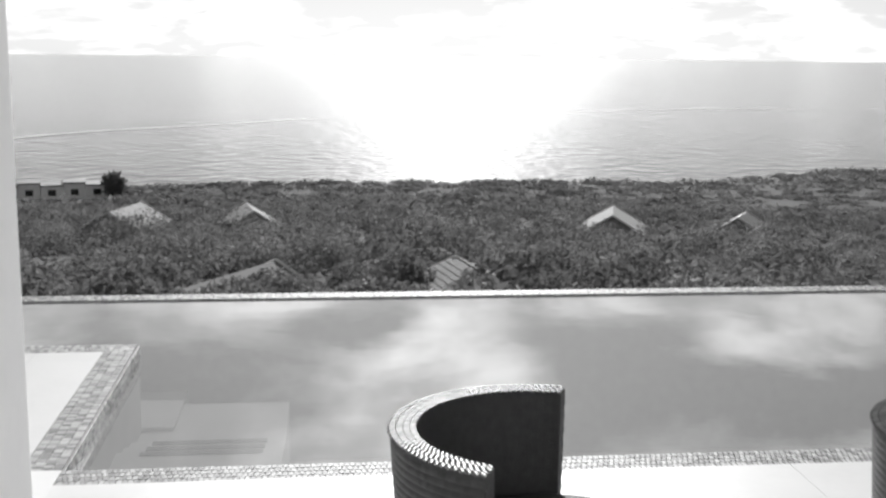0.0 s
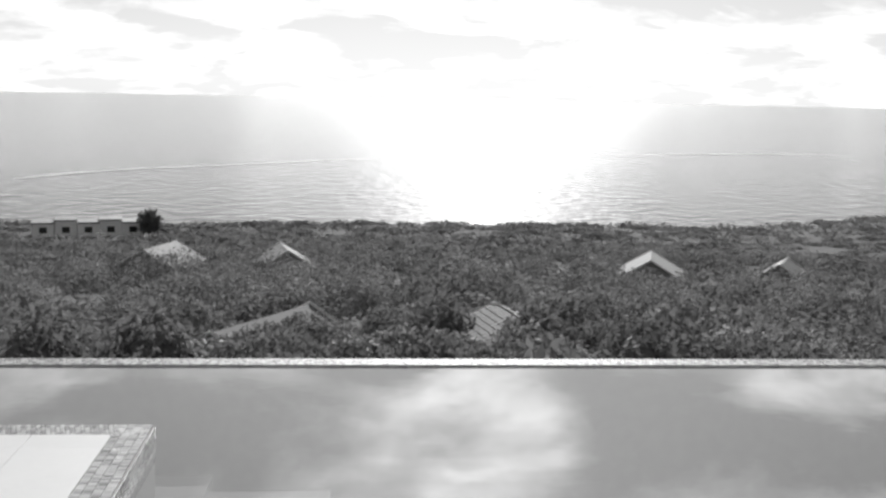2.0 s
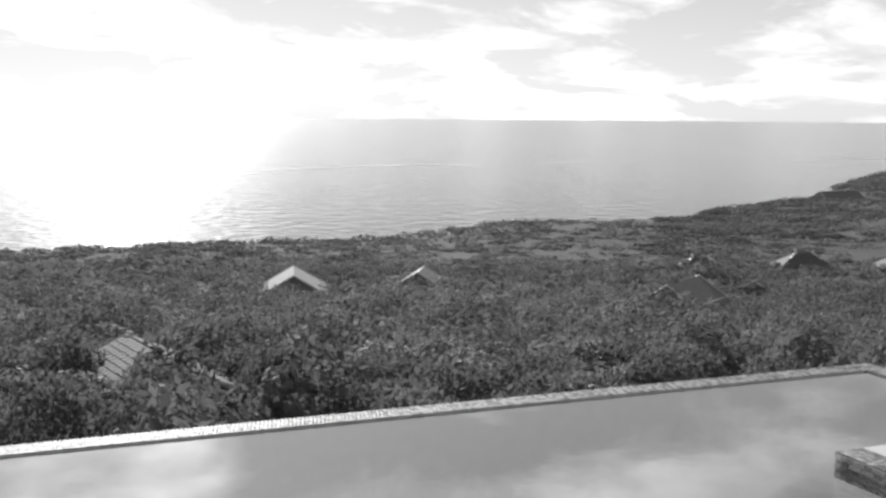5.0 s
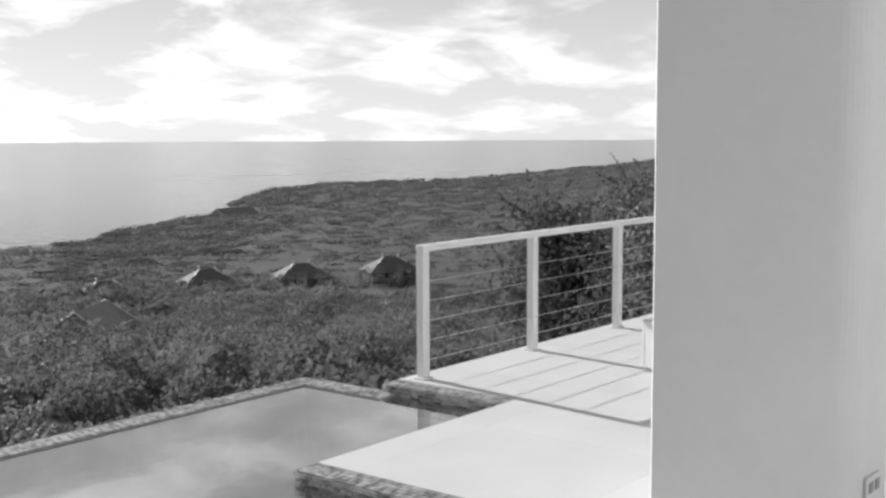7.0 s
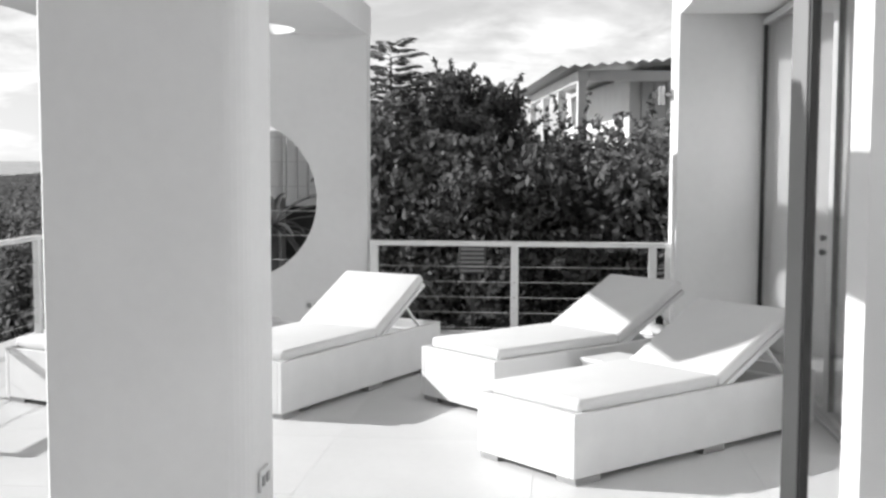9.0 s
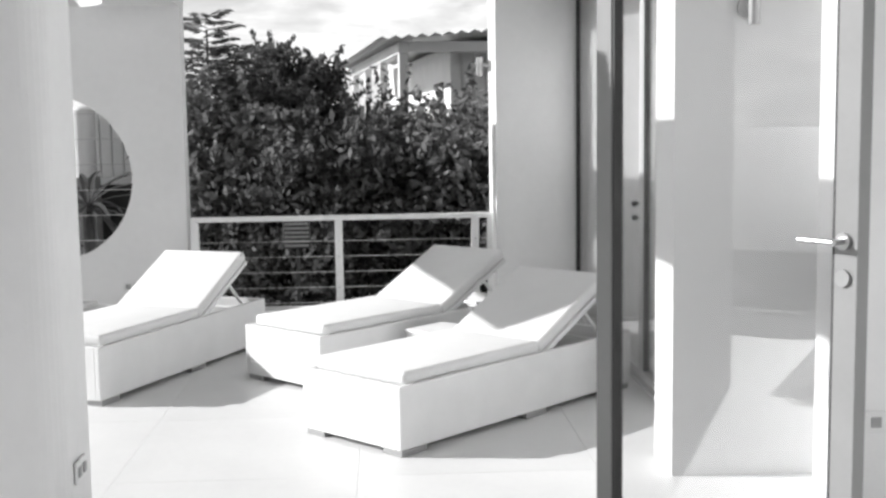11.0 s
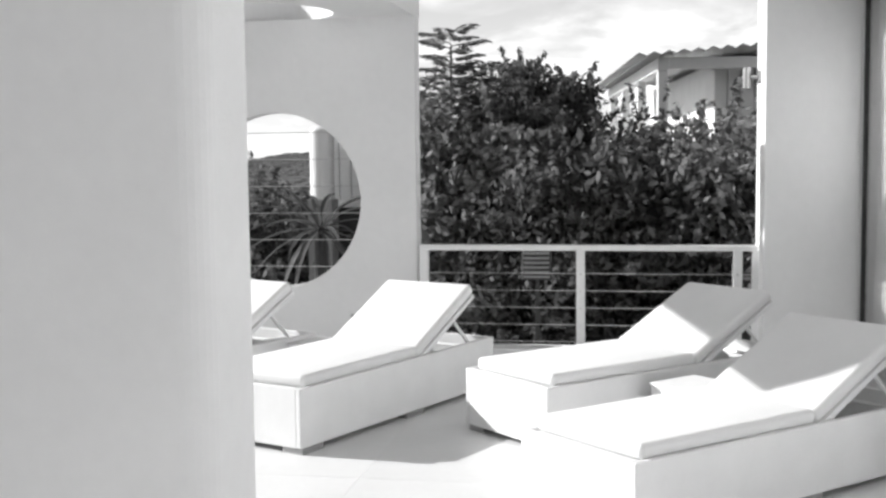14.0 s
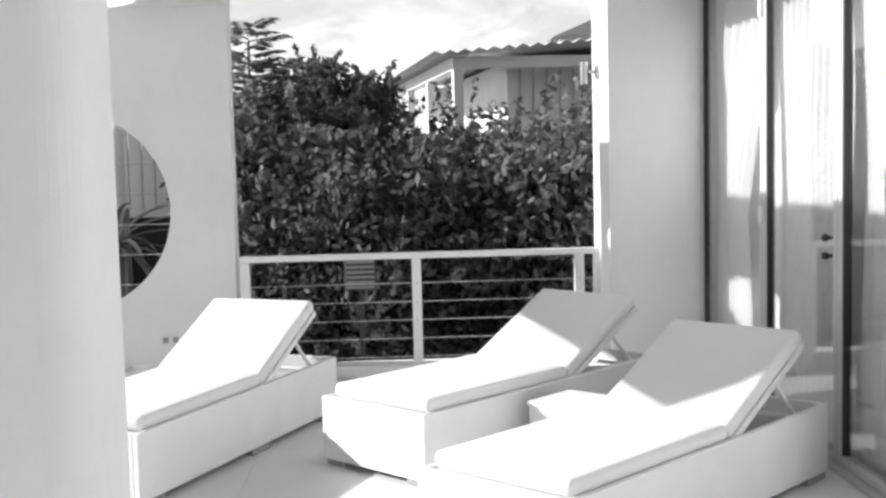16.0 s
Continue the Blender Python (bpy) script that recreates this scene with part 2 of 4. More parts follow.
def empty(name, m, label, category, group=""):
    ob = new(name)
    ob.matrix_world = m
    ob.empty_display_size = 0.1
    return tagged(ob, label, category, group)


def from_arrays(name, verts, faces, material, smooth=False):
    me = bpy.data.meshes.new(name)
    me.from_pydata(verts, [], faces)
    me.materials.append(material)
    if smooth:
        for p in me.polygons:
            p.use_smooth = True
    return new(name, me)


def clip_half(poly, n, c):
    """The part of a convex polygon where n . p <= c."""
    out = []
    for i, p in enumerate(poly):
        q = poly[(i + 1) % len(poly)]
        dp, dq = n[0] * p[0] + n[1] * p[1] - c, n[0] * q[0] + n[1] * q[1] - c
        if dp <= 0:
            out.append(p)
        if (dp < 0 < dq) or (dq < 0 < dp):
            t = dp / (dp - dq)
            out.append((p[0] + t * (q[0] - p[0]), p[1] + t * (q[1] - p[1])))
    return out


# ---- deck, pool ----
WATER_Z, RIM_Z = -0.066, -0.052
XW = -8.0                 # western end of pool and terrace
NEAR = 1.82               # near edge of the pool
LEDGE_X, LEDGE_Y = -0.635, 3.83
LC, LN, NT, PC = (4.52, 3.73), (6.27, 3.73), (6.27, 4.58), (6.27, 5.43)
LS = (4.52, NEAR)
deck_pieces = [
    [(XW, NEAR), (LEDGE_X, NEAR), (LEDGE_X, LEDGE_Y), (XW, LEDGE_Y)],
    [(XW, -5.0), (LEDGE_X, -5.0), (LEDGE_X, NEAR), (XW, NEAR)],
    [(LEDGE_X, -5.0), (LS[0], -5.0), LS, (LEDGE_X, NEAR)],
    [(LS[0], -5.0), (10.75, -5.0), (10.75, NEAR), LS],
    [LS, (10.75, NEAR), (10.75, LC[1]), LC],
    [LN, (10.75, LN[1]), (10.75, 4.70), (LN[0], 4.70)],
]
# pool edges that carry a mosaic band: start, end (deck lies to the right of the way)
bands = [
    ((XW, LEDGE_Y), (LEDGE_X, LEDGE_Y)), ((LEDGE_X, LEDGE_Y), (LEDGE_X, NEAR)), ((LEDGE_X, NEAR), LS), (LS, LC), (LC, LN), (LN, (LN[0], 4.70)),
]
BAND = 0.165


def right_of(a, b):
    d = Vector((b[0] - a[0], b[1] - a[1])).normalized()
    return Vector((d.y, -d.x)), d


deck = tagged(new("floor"), "pale tiled pool terrace with mosaic borders", "terrace floor", kind="structure")
for poly in deck_pieces:
    mesh_object("slab", prismed(poly, -1.5, -0.012), GROUT, deck)

TS, JOINT = 1.16, 0.0028
for poly in deck_pieces:
    ux, uy = (1.0, 0.0), (0.0, 1.0)
    region = poly
    for a, b in bands:
        rn, d = right_of(a, b)
        mid = sum(p[0] for p in poly) / len(poly), sum(p[1] for p in poly) / len(poly)
        on = [abs((p[0] - a[0]) * rn.x + (p[1] - a[1]) * rn.y) < 0.02 and -0.05 < (p[0] - a[0]) * d.x + (p[1] - a[1]) * d.y < math.dist(a, b) + 0.05 for p in poly]
        if sum(on) >= 2:
            c = a[0] * rn.x + a[1] * rn.y + BAND
            region = clip_half(region, (-rn.x, -rn.y), -c)
    us = [p[0] * ux[0] + p[1] * ux[1] for p in region]
    vs = [p[0] * uy[0] + p[1] * uy[1] for p in region]
    for i in range(math.floor(min(us) / TS), math.ceil(max(us) / TS)):
        for j in range(math.floor(min(vs) / TS), math.ceil(max(vs) / TS)):
            cell = region
            for n, c in ((ux, (i + 1) * TS - JOINT), ((-ux[0], -ux[1]), -i * TS - JOINT + 0.004), (uy, (j + 1) * TS - JOINT), ((-uy[0], -uy[1]), -j * TS - JOINT + 0.004)):
                cell = clip_half(cell, n, c) if len(cell) > 2 else cell
            if len(cell) < 3:
                continue
            bm = bmesh.new()
            top = [bm.verts.new((p[0], p[1], 0)) for p in cell]
            low = [bm.verts.new((p[0], p[1], -0.013)) for p in cell]
            bm.faces.new(top)
            for q in range(len(cell)):
                w = (q + 1) % len(cell)
                bm.faces.new((low[q], low[w], top[w], top[q]))
            part("tile", bm, TILE, deck)


def mosaic(a, b, z, width, face=0.0, inward=1, long_across=True):
    """Small tiles along the edge a-b: on the top, width deep to the right of the way, and down the pool side by face."""
    rn, d = right_of(a, b)
    rn = rn * inward
    vs, fs = [], []

    def chip(o, e1, e2, up):
        k = len(vs)
        lift = 0.0035 + random.uniform(0, 0.002)
        for s, t in ((0, 0), (1, 0), (1, 1), (0, 1)):
            vs.append(tuple(o + e1 * s + e2 * t))
        for s, t in ((0.06, 0.04), (0.94, 0.04), (0.94, 0.96), (0.06, 0.96)):
            vs.append(tuple(o + e1 * s + e2 * t + up * lift))
        fs.append((k + 4, k + 5, k + 6, k + 7))
        for s in range(4):
            w = (s + 1) % 4
            fs.append((k + s, k + w, k + 4 + w, k + 4 + s))

    length = math.dist(a, b)
    A3, d3, r3, up = Vector((a[0], a[1], z)), Vector((d.x, d.y, 0)), Vector((rn.x, rn.y, 0)), Vector((0, 0, 1))
    tw, tl, gap = 0.020, 0.040, 0.0025
    rows = max(1, round(width / (tl + gap)))
    tl_fit = width / rows - gap
    for r in range(rows):
        for i in range(-1, int(length / (tw + gap)) + 1):
            s0 = i * (tw + gap) + (r % 2) * 0.012
            if s0 < 0 or s0 + tw > length:
                continue
            chip(A3 + d3 * s0 + r3 * (r * (tl_fit + gap) + gap / 2), d3 * tw, r3 * tl_fit, up)
    if face:
        rows = max(1, round(face / 0.024))
        th = face / rows - gap
        for r in range(rows):
            for i in range(int(length / (tl + gap))):
                s0 = i * (tl + gap) + (r % 2) * 0.025
                if s0 + tl > length:
                    continue
                chip(A3 + d3 * s0 - up * (r * (th + gap) + th + gap) - r3 * 0.004, d3 * tl, up * th, -r3)
    return vs, fs


def join_arrays(groups):
    vs, fs = [], []
    for v, f in groups:
        k = len(vs)
        vs += v
        fs += [tuple(i + k for i in q) for q in f]
    return vs, fs


def quad_strip(a, b, z, width, inward=1):
    rn, d = right_of(a, b)
    rn = rn * inward
    return [(a[0], a[1], z), (b[0], b[1], z), (b[0] + rn.x * width, b[1] + rn.y * width, z), (a[0] + rn.x * width, a[1] + rn.y * width, z)], [(0, 3, 2, 1)]


border = from_arrays("mosaic_border", *join_arrays([mosaic(a, b, -0.006, BAND, 0.17) for a, b in bands]), MOSAIC)
tagged(border, "small grey mosaic tiles bordering the pool", kind="stuff").parent = deck
bed = from_arrays("grout_bed", *join_arrays([quad_strip(a, b, -0.005, BAND) for a, b in bands]), MOSAIC_BED)
bed.parent = deck

pool = tagged(new("infinity_pool"), "bent infinity pool with mosaic rim above a wooded slope", "pool")
OUT = 0.16
rim_lines = [((XW, PC[1]), PC), (PC, (NT[0], NT[1]))]


PC_IN = (PC[0] - OUT, PC[1] - OUT)
rim_polys = [[(XW, PC[1]), (XW, PC_IN[1]), PC_IN, PC], [PC, PC_IN, (PC_IN[0], NT[1]), NT]]
for poly in rim_polys:
    part("rim_wall", prismed(poly, -4.5, RIM_Z - 0.006), MOSAIC_BED, pool)
rim_tiles = from_arrays("rim_mosaic", *join_arrays([mosaic(a, b, RIM_Z - 0.006, OUT, 0.0) for a, b in rim_lines]), MOSAIC)
tagged(rim_tiles, "grey mosaic on the overflow rim", kind="stuff").parent = pool
bm = bmesh.new()
bm.faces.new([bm.verts.new((p[0], p[1], -1.25)) for p in ((XW, 1.7), (6.35, 1.7), (6.35, PC[1] - 0.05), (XW, PC[1] - 0.05))])
part("basin", bm, POOL_SHELL, pool)
for k, (y0, y1, z) in enumerate(((NEAR, 3.02, -0.36), (3.02, 3.24, -0.41), (3.24, 3.47, -0.46), (3.47, 4.35, -0.52))):
    part("step", prismed([(LEDGE_X, y0), (0.2, y0), (0.2, y1), (LEDGE_X, y1)], -1.3, z), POOL_STEP, pool)
    if k < 3:
        part("step_trim", prismed([(LEDGE_X + 0.12, y1 - 0.06), (0.1, y1 - 0.06), (0.1, y1 - 0.01), (LEDGE_X + 0.12, y1 - 0.01)], z - 0.002, z + 0.006), CUSHION_DARK, pool)
part("ledge", prismed([(XW, LEDGE_Y), (-0.45, LEDGE_Y), (-0.45, 4.55), (XW, 4.55)], -1.3, -0.5), POOL_STEP, pool)
bm = bmesh.new()
bm.faces.new([bm.verts.new((p[0], p[1], WATER_Z)) for p in ((XW, 1.75), (6.33, 1.75), (6.33, PC[1] - 0.1), (XW, PC[1] - 0.1))])
bmesh.ops.remove_doubles(bm, verts=bm.verts, dist=0.001)
for f in bm.faces:
    f.normal_update()
    if f.normal.z < 0:
        f.normal_flip()
water = part("water_surface", bm, POOL_WATER, pool, "still clear pool water")

# ---- masonry: pillars, canopy, house ----
def corner_arc(cx, cy, r, a0, a1, n=7):
    return [(cx + r * math.cos(radians(a0 + (a1 - a0) * k / n)), cy + r * math.sin(radians(a0 + (a1 - a0) * k / n))) for k in range(n + 1)]


# rounded towards the house, nearly sharp towards the sea
pillar_b = corner_arc(5.06, 1.25, 0.11, 180, 270) + corner_arc(5.35, 1.25, 0.11, 270, 360) + [(5.46, 1.985), (5.445, 2.0), (4.962, 2.0), (4.95, 1.99)]
part("pillar", prismed(pillar_b, 0, 2.7), STUCCO, None)
tagged(bpy.data.objects["pillar"], "thick white stucco pillar with rounded corners", "pillar", kind="structure")
pa = [(-1.32, 0.72), (-0.66, 0.72), (-0.66, 1.50), (-1.32, 1.50)]
tagged(mesh_object("pillar", prismed(pa, 0, 3.3, 0.06), STUCCO), "white stucco pillar beside the pool", "pillar", kind="structure")

WX = 10.5
canopy = tagged(new("canopy_roof"), "white stucco canopy slab with a round skylight", "canopy", kind="structure")


def pierced(outline, centre, radius, to3, depth, seg=72):
    """A slab with a round hole: outline and centre in the plane, to3 maps (u, v, w) to the place."""
    bm = bmesh.new()
    ring = [(centre[0] + radius * math.cos(2 * math.pi * k / seg), centre[1] + radius * math.sin(2 * math.pi * k / seg)) for k in range(seg)]

    def cast(angle):
        dx, dy = math.cos(angle), math.sin(angle)
        best = None
        for i, p in enumerate(outline):
            q = outline[(i + 1) % len(outline)]
            ex, ey = q[0] - p[0], q[1] - p[1]
            det = dx * -ey + dy * ex
            if abs(det) < 1e-9:
                continue
            rx, ry = p[0] - centre[0], p[1] - centre[1]
            t = (rx * -ey + ry * ex) / det
            s = (dx * ry - dy * rx) / det
            if t > 0 and -1e-6 <= s <= 1 + 1e-6 and (best is None or t < best):
                best = t
        return (centre[0] + dx * best, centre[1] + dy * best)

    angles = [2 * math.pi * k / seg for k in range(seg)]
    corner = [(math.atan2(p[1] - centre[1], p[0] - centre[0]) % (2 * math.pi)) for p in outline]
    angles = sorted(set(angles) | set(corner))
    inner = [(centre[0] + radius * math.cos(a), centre[1] + radius * math.sin(a)) for a in angles]
    outer = [cast(a) for a in angles]
    n = len(angles)
    layers = []
    for w in (0.0, depth):
        layers.append(([bm.verts.new(to3(u, v, w)) for u, v in inner], [bm.verts.new(to3(u, v, w)) for u, v in outer]))
    for k in range(n):
        j = (k + 1) % n
        (i0, o0), (i1, o1) = layers
        bm.faces.new((i0[k], i0[j], o0[j], o0[k]))
        bm.faces.new((i1[k], o1[k], o1[j], i1[j]))
        bm.faces.new((i0[k], i1[k], i1[j], i0[j]))
        bm.faces.new((o0[k], o0[j], o1[j], o1[k]))
    bmesh.ops.recalc_face_normals(bm, faces=bm.faces)
    return bm


CAN_Z = 2.7
part("beam", boxed((4.95, 1.14, CAN_Z), (7.7, 2.0, CAN_Z + 0.26)), STUCCO, canopy)
part("slab", pierced([(7.7, 1.53), (10.72, 1.56), (10.72, 3.98), (7.7, 3.80)], (10.0, 2.72), 0.62, lambda u, v, w: (u, v, CAN_Z + w), 0.26), STUCCO, canopy)
HOLE_Y, HOLE_Z, HOLE_R = 2.73, 1.245, 0.715
wall_hole = tagged(mesh_object("wall_east", pierced([(1.56, 0.0), (3.95, 0.0), (3.95, CAN_Z), (1.56, CAN_Z)], (HOLE_Y, HOLE_Z), HOLE_R, lambda u, v, w: (WX + w, u, v), 0.19), STUCCO),
                   "white stucco wall with a large round opening", "wall", kind="structure")

GY = -1.80     # glass line of the house
ROOF_Z = 3.4
house = tagged(new("house"), "white stucco villa with a recessed glazed front", "house", kind="structure")
part("wall_reveal", prismed([(10.02, -1.09), (10.2, -1.8), (10.2, -3.2), (10.66, -3.2), (10.66, -1.09)], 0, ROOF_Z), STUCCO, house)
part("soffit", boxed((6.0, -3.2, 2.79), (10.02, -1.095, ROOF_Z - 0.004)), STUCCO, house)
part("wall_pier", boxed((5.65, -2.4, 0), (6.0, -1.48, ROOF_Z - 0.006)), STUCCO, house)
part("wall_pier", boxed((4.98, -4.4, 0), (5.24, -2.0, ROOF_Z - 0.008)), STUCCO, house)
part("wall_recess", boxed((5.24, -2.6, 0), (6.0, -2.4, ROOF_Z - 0.01)), STUCCO, house)
part("wall_back", boxed((-4.0, -7.2, 0), (10.3, -7.0, ROOF_Z)), ROOM, house)
part("wall_side", boxed((10.15, -7.0, 0), (10.35, -3.2, ROOF_Z)), ROOM, house)
part("wall_room", boxed((5.04, -7.0, 0), (5.2, -4.4, ROOF_Z)), ROOM, house)
part("wall_west", boxed((-4.2, -7.0, 0), (-4.0, -4.4, ROOF_Z)), STUCCO, house)
part("wall_front", boxed((-4.0, -4.6, 0), (4.98, -4.4, ROOF_Z)), STUCCO, house)
part("roof", boxed((-4.3, -7.3, ROOF_Z), (10.7, -1.05, ROOF_Z + 0.25)), STUCCO, house)
part("room_floor", boxed((-4.0, -7.0, -0.3), (10.2, -5.0, 0.0)), ROOM, house)


# ---- terrain, sea ----
def lerp_at(x, xs, ys):
    return float(np.interp(x, xs, ys))


def coast(b):
    """Range of the shore by bearing in degrees, to the left of the view out to sea."""
    return lerp_at(b, (-180, -100, -75, -60, -52, -47, -43.2, -41.6, -40.9, -37.5, -35.6, -34.9, -26, -21, -12.6, 0, 8, 16, 40, 60, 90, 180), (900, 900, 900, 790, 666, 614, 562, 447, 378, 324, 308, 283, 257, 222, 203, 198, 194, 205, 216, 216, 324, 540))


def land(x, y):
    """Height of the ground."""
    d, b = math.hypot(x, y), math.degrees(math.atan2(-x, y))
    if b > 130:
        b -= 360
    north = lerp_at(d, (0, 7, 16, 38, 84, 172, 286, 572, 1000), (-3.2, -3.3, -4.2, -7.6, -13.2, -21.0, -22.7, -24.6, -25))
    east = lerp_at(d, (0, 8, 20, 60, 140, 400, 1000), (-1.8, -1.8, -2.2, -3.5, -3.0, 0, 20))
    h = min(1, max(0, (-b - 52) / 34)) if b < 0 else min(1, max(0, (b - 80) / 30))
    h = h * h * (3 - 2 * h)
    z = north + (east - north) * h
    z += 1.2 * noise.noise((x * 0.02, y * 0.02, 0)) * min(1, d / 40)
    over = d - coast(b)
    if over > 0:
        z = z - min(over * 1.2, 12 + max(0, z + 20))
    return max(z, -38)


def ground_mesh():
    rings = [5.0]
    while rings[-1] < 950:
        rings.append(rings[-1] * 1.055 + 0.25)
    seg = 260
    vs, fs = [], []
    for d in rings:
        for k in range(seg):
            a = 2 * math.pi * k / seg
            x, y = -d * math.sin(a), d * math.cos(a)
            vs.append((x, y, land(x, y)))
    for r in range(len(rings) - 1):
        for k in range(seg):
            j = (k + 1) % seg
            fs.append((r * seg + k, r * seg + j, (r + 1) * seg + j, (r + 1) * seg + k))
    vs.append((0, 0, -3.2))
    for k in range(seg):
        fs.append((len(vs) - 1, (k + 1) % seg, k))
    return vs, fs


tagged(from_arrays("ground", *ground_mesh(), EARTH, True), "dark scrubby hillside sloping to the sea", "ground", kind="structure")
SEA_Z = -32.0
bm = bmesh.new()
ring = [bm.verts.new((4900 * math.cos(2 * math.pi * k / 96), 4900 * math.sin(2 * math.pi * k / 96), SEA_Z)) for k in range(96)]
bm.faces.new(ring)
tagged(mesh_object("water", bm, SEA_WATER), "open sea glittering under a low sun", "sea", kind="structure")

# a slick drawn out along the current, its bright sheen put in as pale colour
bm = bmesh.new()
prev = None
for k in range(61):
    s = k / 60
    b = radians(16 - 74 * s)
    d = 430 + 640 * s ** 1.1 + 12 * math.sin(9 * s) + 6 * math.sin(31 * s)
    wd = 2.4 + 1.6 * math.sin(17 * s) + 1.2 * math.sin(43 * s)
    cur = [bm.verts.new((-r * math.sin(b), r * math.cos(b), SEA_Z + 0.15)) for r in (d, d + max(0.5, wd))]
    if prev:
        bm.faces.new((prev[0], cur[0], cur[1], prev[1]))
    prev = cur
tagged(mesh_object("slick_line", bm, SLICK), "thin slick on the sea, its sheen drawn as pale colour", "foam", kind="structure")


# ---- railings ----
def railing(name, label, p0, p1, stops, height, cables, bottom=False):
    """A cable railing from p0 to p1 with posts at the given shares of the way."""
    a, b = Vector((*p0, 0)), Vector((*p1, 0))
    d = (b - a).normalized()
    n = Vector((-d.y, d.x, 0))
    turn = Matrix(((d.x, n.x, 0, 0), (d.y, n.y, 0, 0), (0, 0, 1, 0), (0, 0, 0, 1)))
    length = (b - a).length
    ob = empty(name, Matrix.Translation(a) @ turn, label, "railing", "terrace railings")
    part("handrail", boxed((-0.035, -0.03, height - 0.045), (length + 0.035, 0.03, height), 0.006), PAINT, ob)
    for s in stops:
        post = part("post", boxed((s - 0.034, -0.03, 0), (s + 0.034, 0.03, height - 0.045), 0.004), PAINT, ob)
        part("base_plate", boxed((s - 0.05, -0.045, 0), (s + 0.05, 0.045, 0.012), 0.003), PAINT, post)
    for z in cables:
        bm = bmesh.new()
        rod(bm, (0, 0, z), (length, 0, z), 0.0035, 6)
        part("cable", bm, STEEL, ob, "steel cable")
        for s in stops[1:-1]:
            bm = bmesh.new()
            rod(bm, (s, -0.03, z), (s, 0.03, z), 0.007, 8)
            part("cable_fitting", bm, DARK_STEEL, ob)
    return ob


railing("railing", "white metal cable railing along the sea edge", (6.555, 4.58), (10.46, 4.58), [0.0, 1.31, 2.59, 3.87], 0.91, [0.12, 0.255, 0.39, 0.525, 0.66])
railing("railing", "white metal cable railing before the hedge", (10.46, 1.49), (10.46, -1.08), [0.0, 1.24, 2.43, 2.57], 0.895, [0.13, 0.265, 0.40, 0.535, 0.67])
for z in (0.70, 0.92, 1.14, 1.36, 1.58, 1.80):
    half = math.sqrt(max(0.01, HOLE_R ** 2 - (z - HOLE_Z) ** 2))
    bm = bmesh.new()
    rod(bm, (WX + 0.1, HOLE_Y - half - 0.02, z), (WX + 0.1, HOLE_Y + half + 0.02, z), 0.0035, 6)
    tagged(mesh_object("guard_cable", bm, STEEL), "steel guard cable across the round opening", "cable", "guard cables")
tagged(mesh_object("trim", boxed((10.38, -1.085, 0), (10.62, 1.555, 0.08), 0.008), STUCCO), "low white kerb under the railing", "kerb", kind="structure")


# ---- loungers ----
LL, LW, LH, HINGE = 2.05, 0.75, 0.362, 1.17


def lounger(name, m, label, tilt=27):
    ob = empty(name, m, label, "sun lounger", "sun loungers")
    t = 0.035
    z0 = 0.032
    part("side_panel", boxed((0, 0, z0), (LL, t, LH), 0.008), LACQUER, ob)
    part("side_panel", boxed((0, LW - t, z0), (LL, LW, LH), 0.008), LACQUER, ob)
    part("end_panel", boxed((0.001, t, z0), (t, LW - t, LH), 0.004), LACQUER, ob)
    part("end_panel", boxed((LL - t, t, z0), (LL - 0.001, LW - t, LH), 0.004), LACQUER, ob)
    part("deck_board", boxed((t, t, LH - 0.05), (HINGE, LW - t, LH - 0.012), 0.003), LACQUER, ob)
    part("base_board", boxed((t, t, z0 + 0.02), (LL - t, LW - t, z0 + 0.04)), LACQUER, ob)
    for x in (0.03, LL / 2, LL - 0.19):
        for y in (0.02, LW - 0.14):
            part("foot", boxed((x - 0.02, y - 0.02, 0), (x + 0.16, y + 0.12, z0), 0.004), GREY_FOOT, ob, "grey metal foot")
    part("mattress", boxed((0.06, 0.03, LH - 0.012), (HINGE - 0.005, LW - 0.03, LH + 0.062), 0.026, seg=4), FABRIC, ob, "white canvas mattress", True)
    turn = Matrix.Translation((HINGE, 0, LH - 0.012)) @ pose(0, 0, 0, 0, -tilt, 0)
    bl = 0.75
    part("back_frame", boxed((0, 0.03, -0.045), (bl, LW - 0.03, -0.012), 0.006, turn), LACQUER, ob)
    part("back_cushion", boxed((0.0, 0.03, -0.012), (bl + 0.01, LW - 0.03, 0.065), 0.028, turn, 4), FABRIC, ob, "white canvas back cushion", True)
    top = turn @ Vector((0.52, 0, -0.045))
    for y in (0.10, LW - 0.10):
        bm = bmesh.new()
        rod(bm, (top.x, y, top.z), (LL - 0.14, y, LH - 0.06), 0.012, 8)
        part("strut", bm, PAINT, ob)
    bm = bmesh.new()
    rod(bm, (LL - 0.14, 0.05, LH - 0.06), (LL - 0.14, LW - 0.05, LH - 0.06), 0.012, 8)
    part("crossbar", bm, PAINT, ob)
    return ob


def lounger_at(x, y, deg):
    return pose(x, y, 0, 0, 0, deg)


first = lounger("sun_lounger", lounger_at(6.075, -0.212, -45.9), "white sun lounger with raised back near the glass doors")
for (x, y, a), label in zip(((7.523, 0.265, -45.6), (7.333, 1.575, -23), (7.39, 2.85, -23)),
                            ("white sun lounger half in shade by the railing", "white sun lounger under the canopy", "white sun lounger by the wall with the round opening")):
    tagged(copy_thing(first, lounger_at(x, y, a)), label)


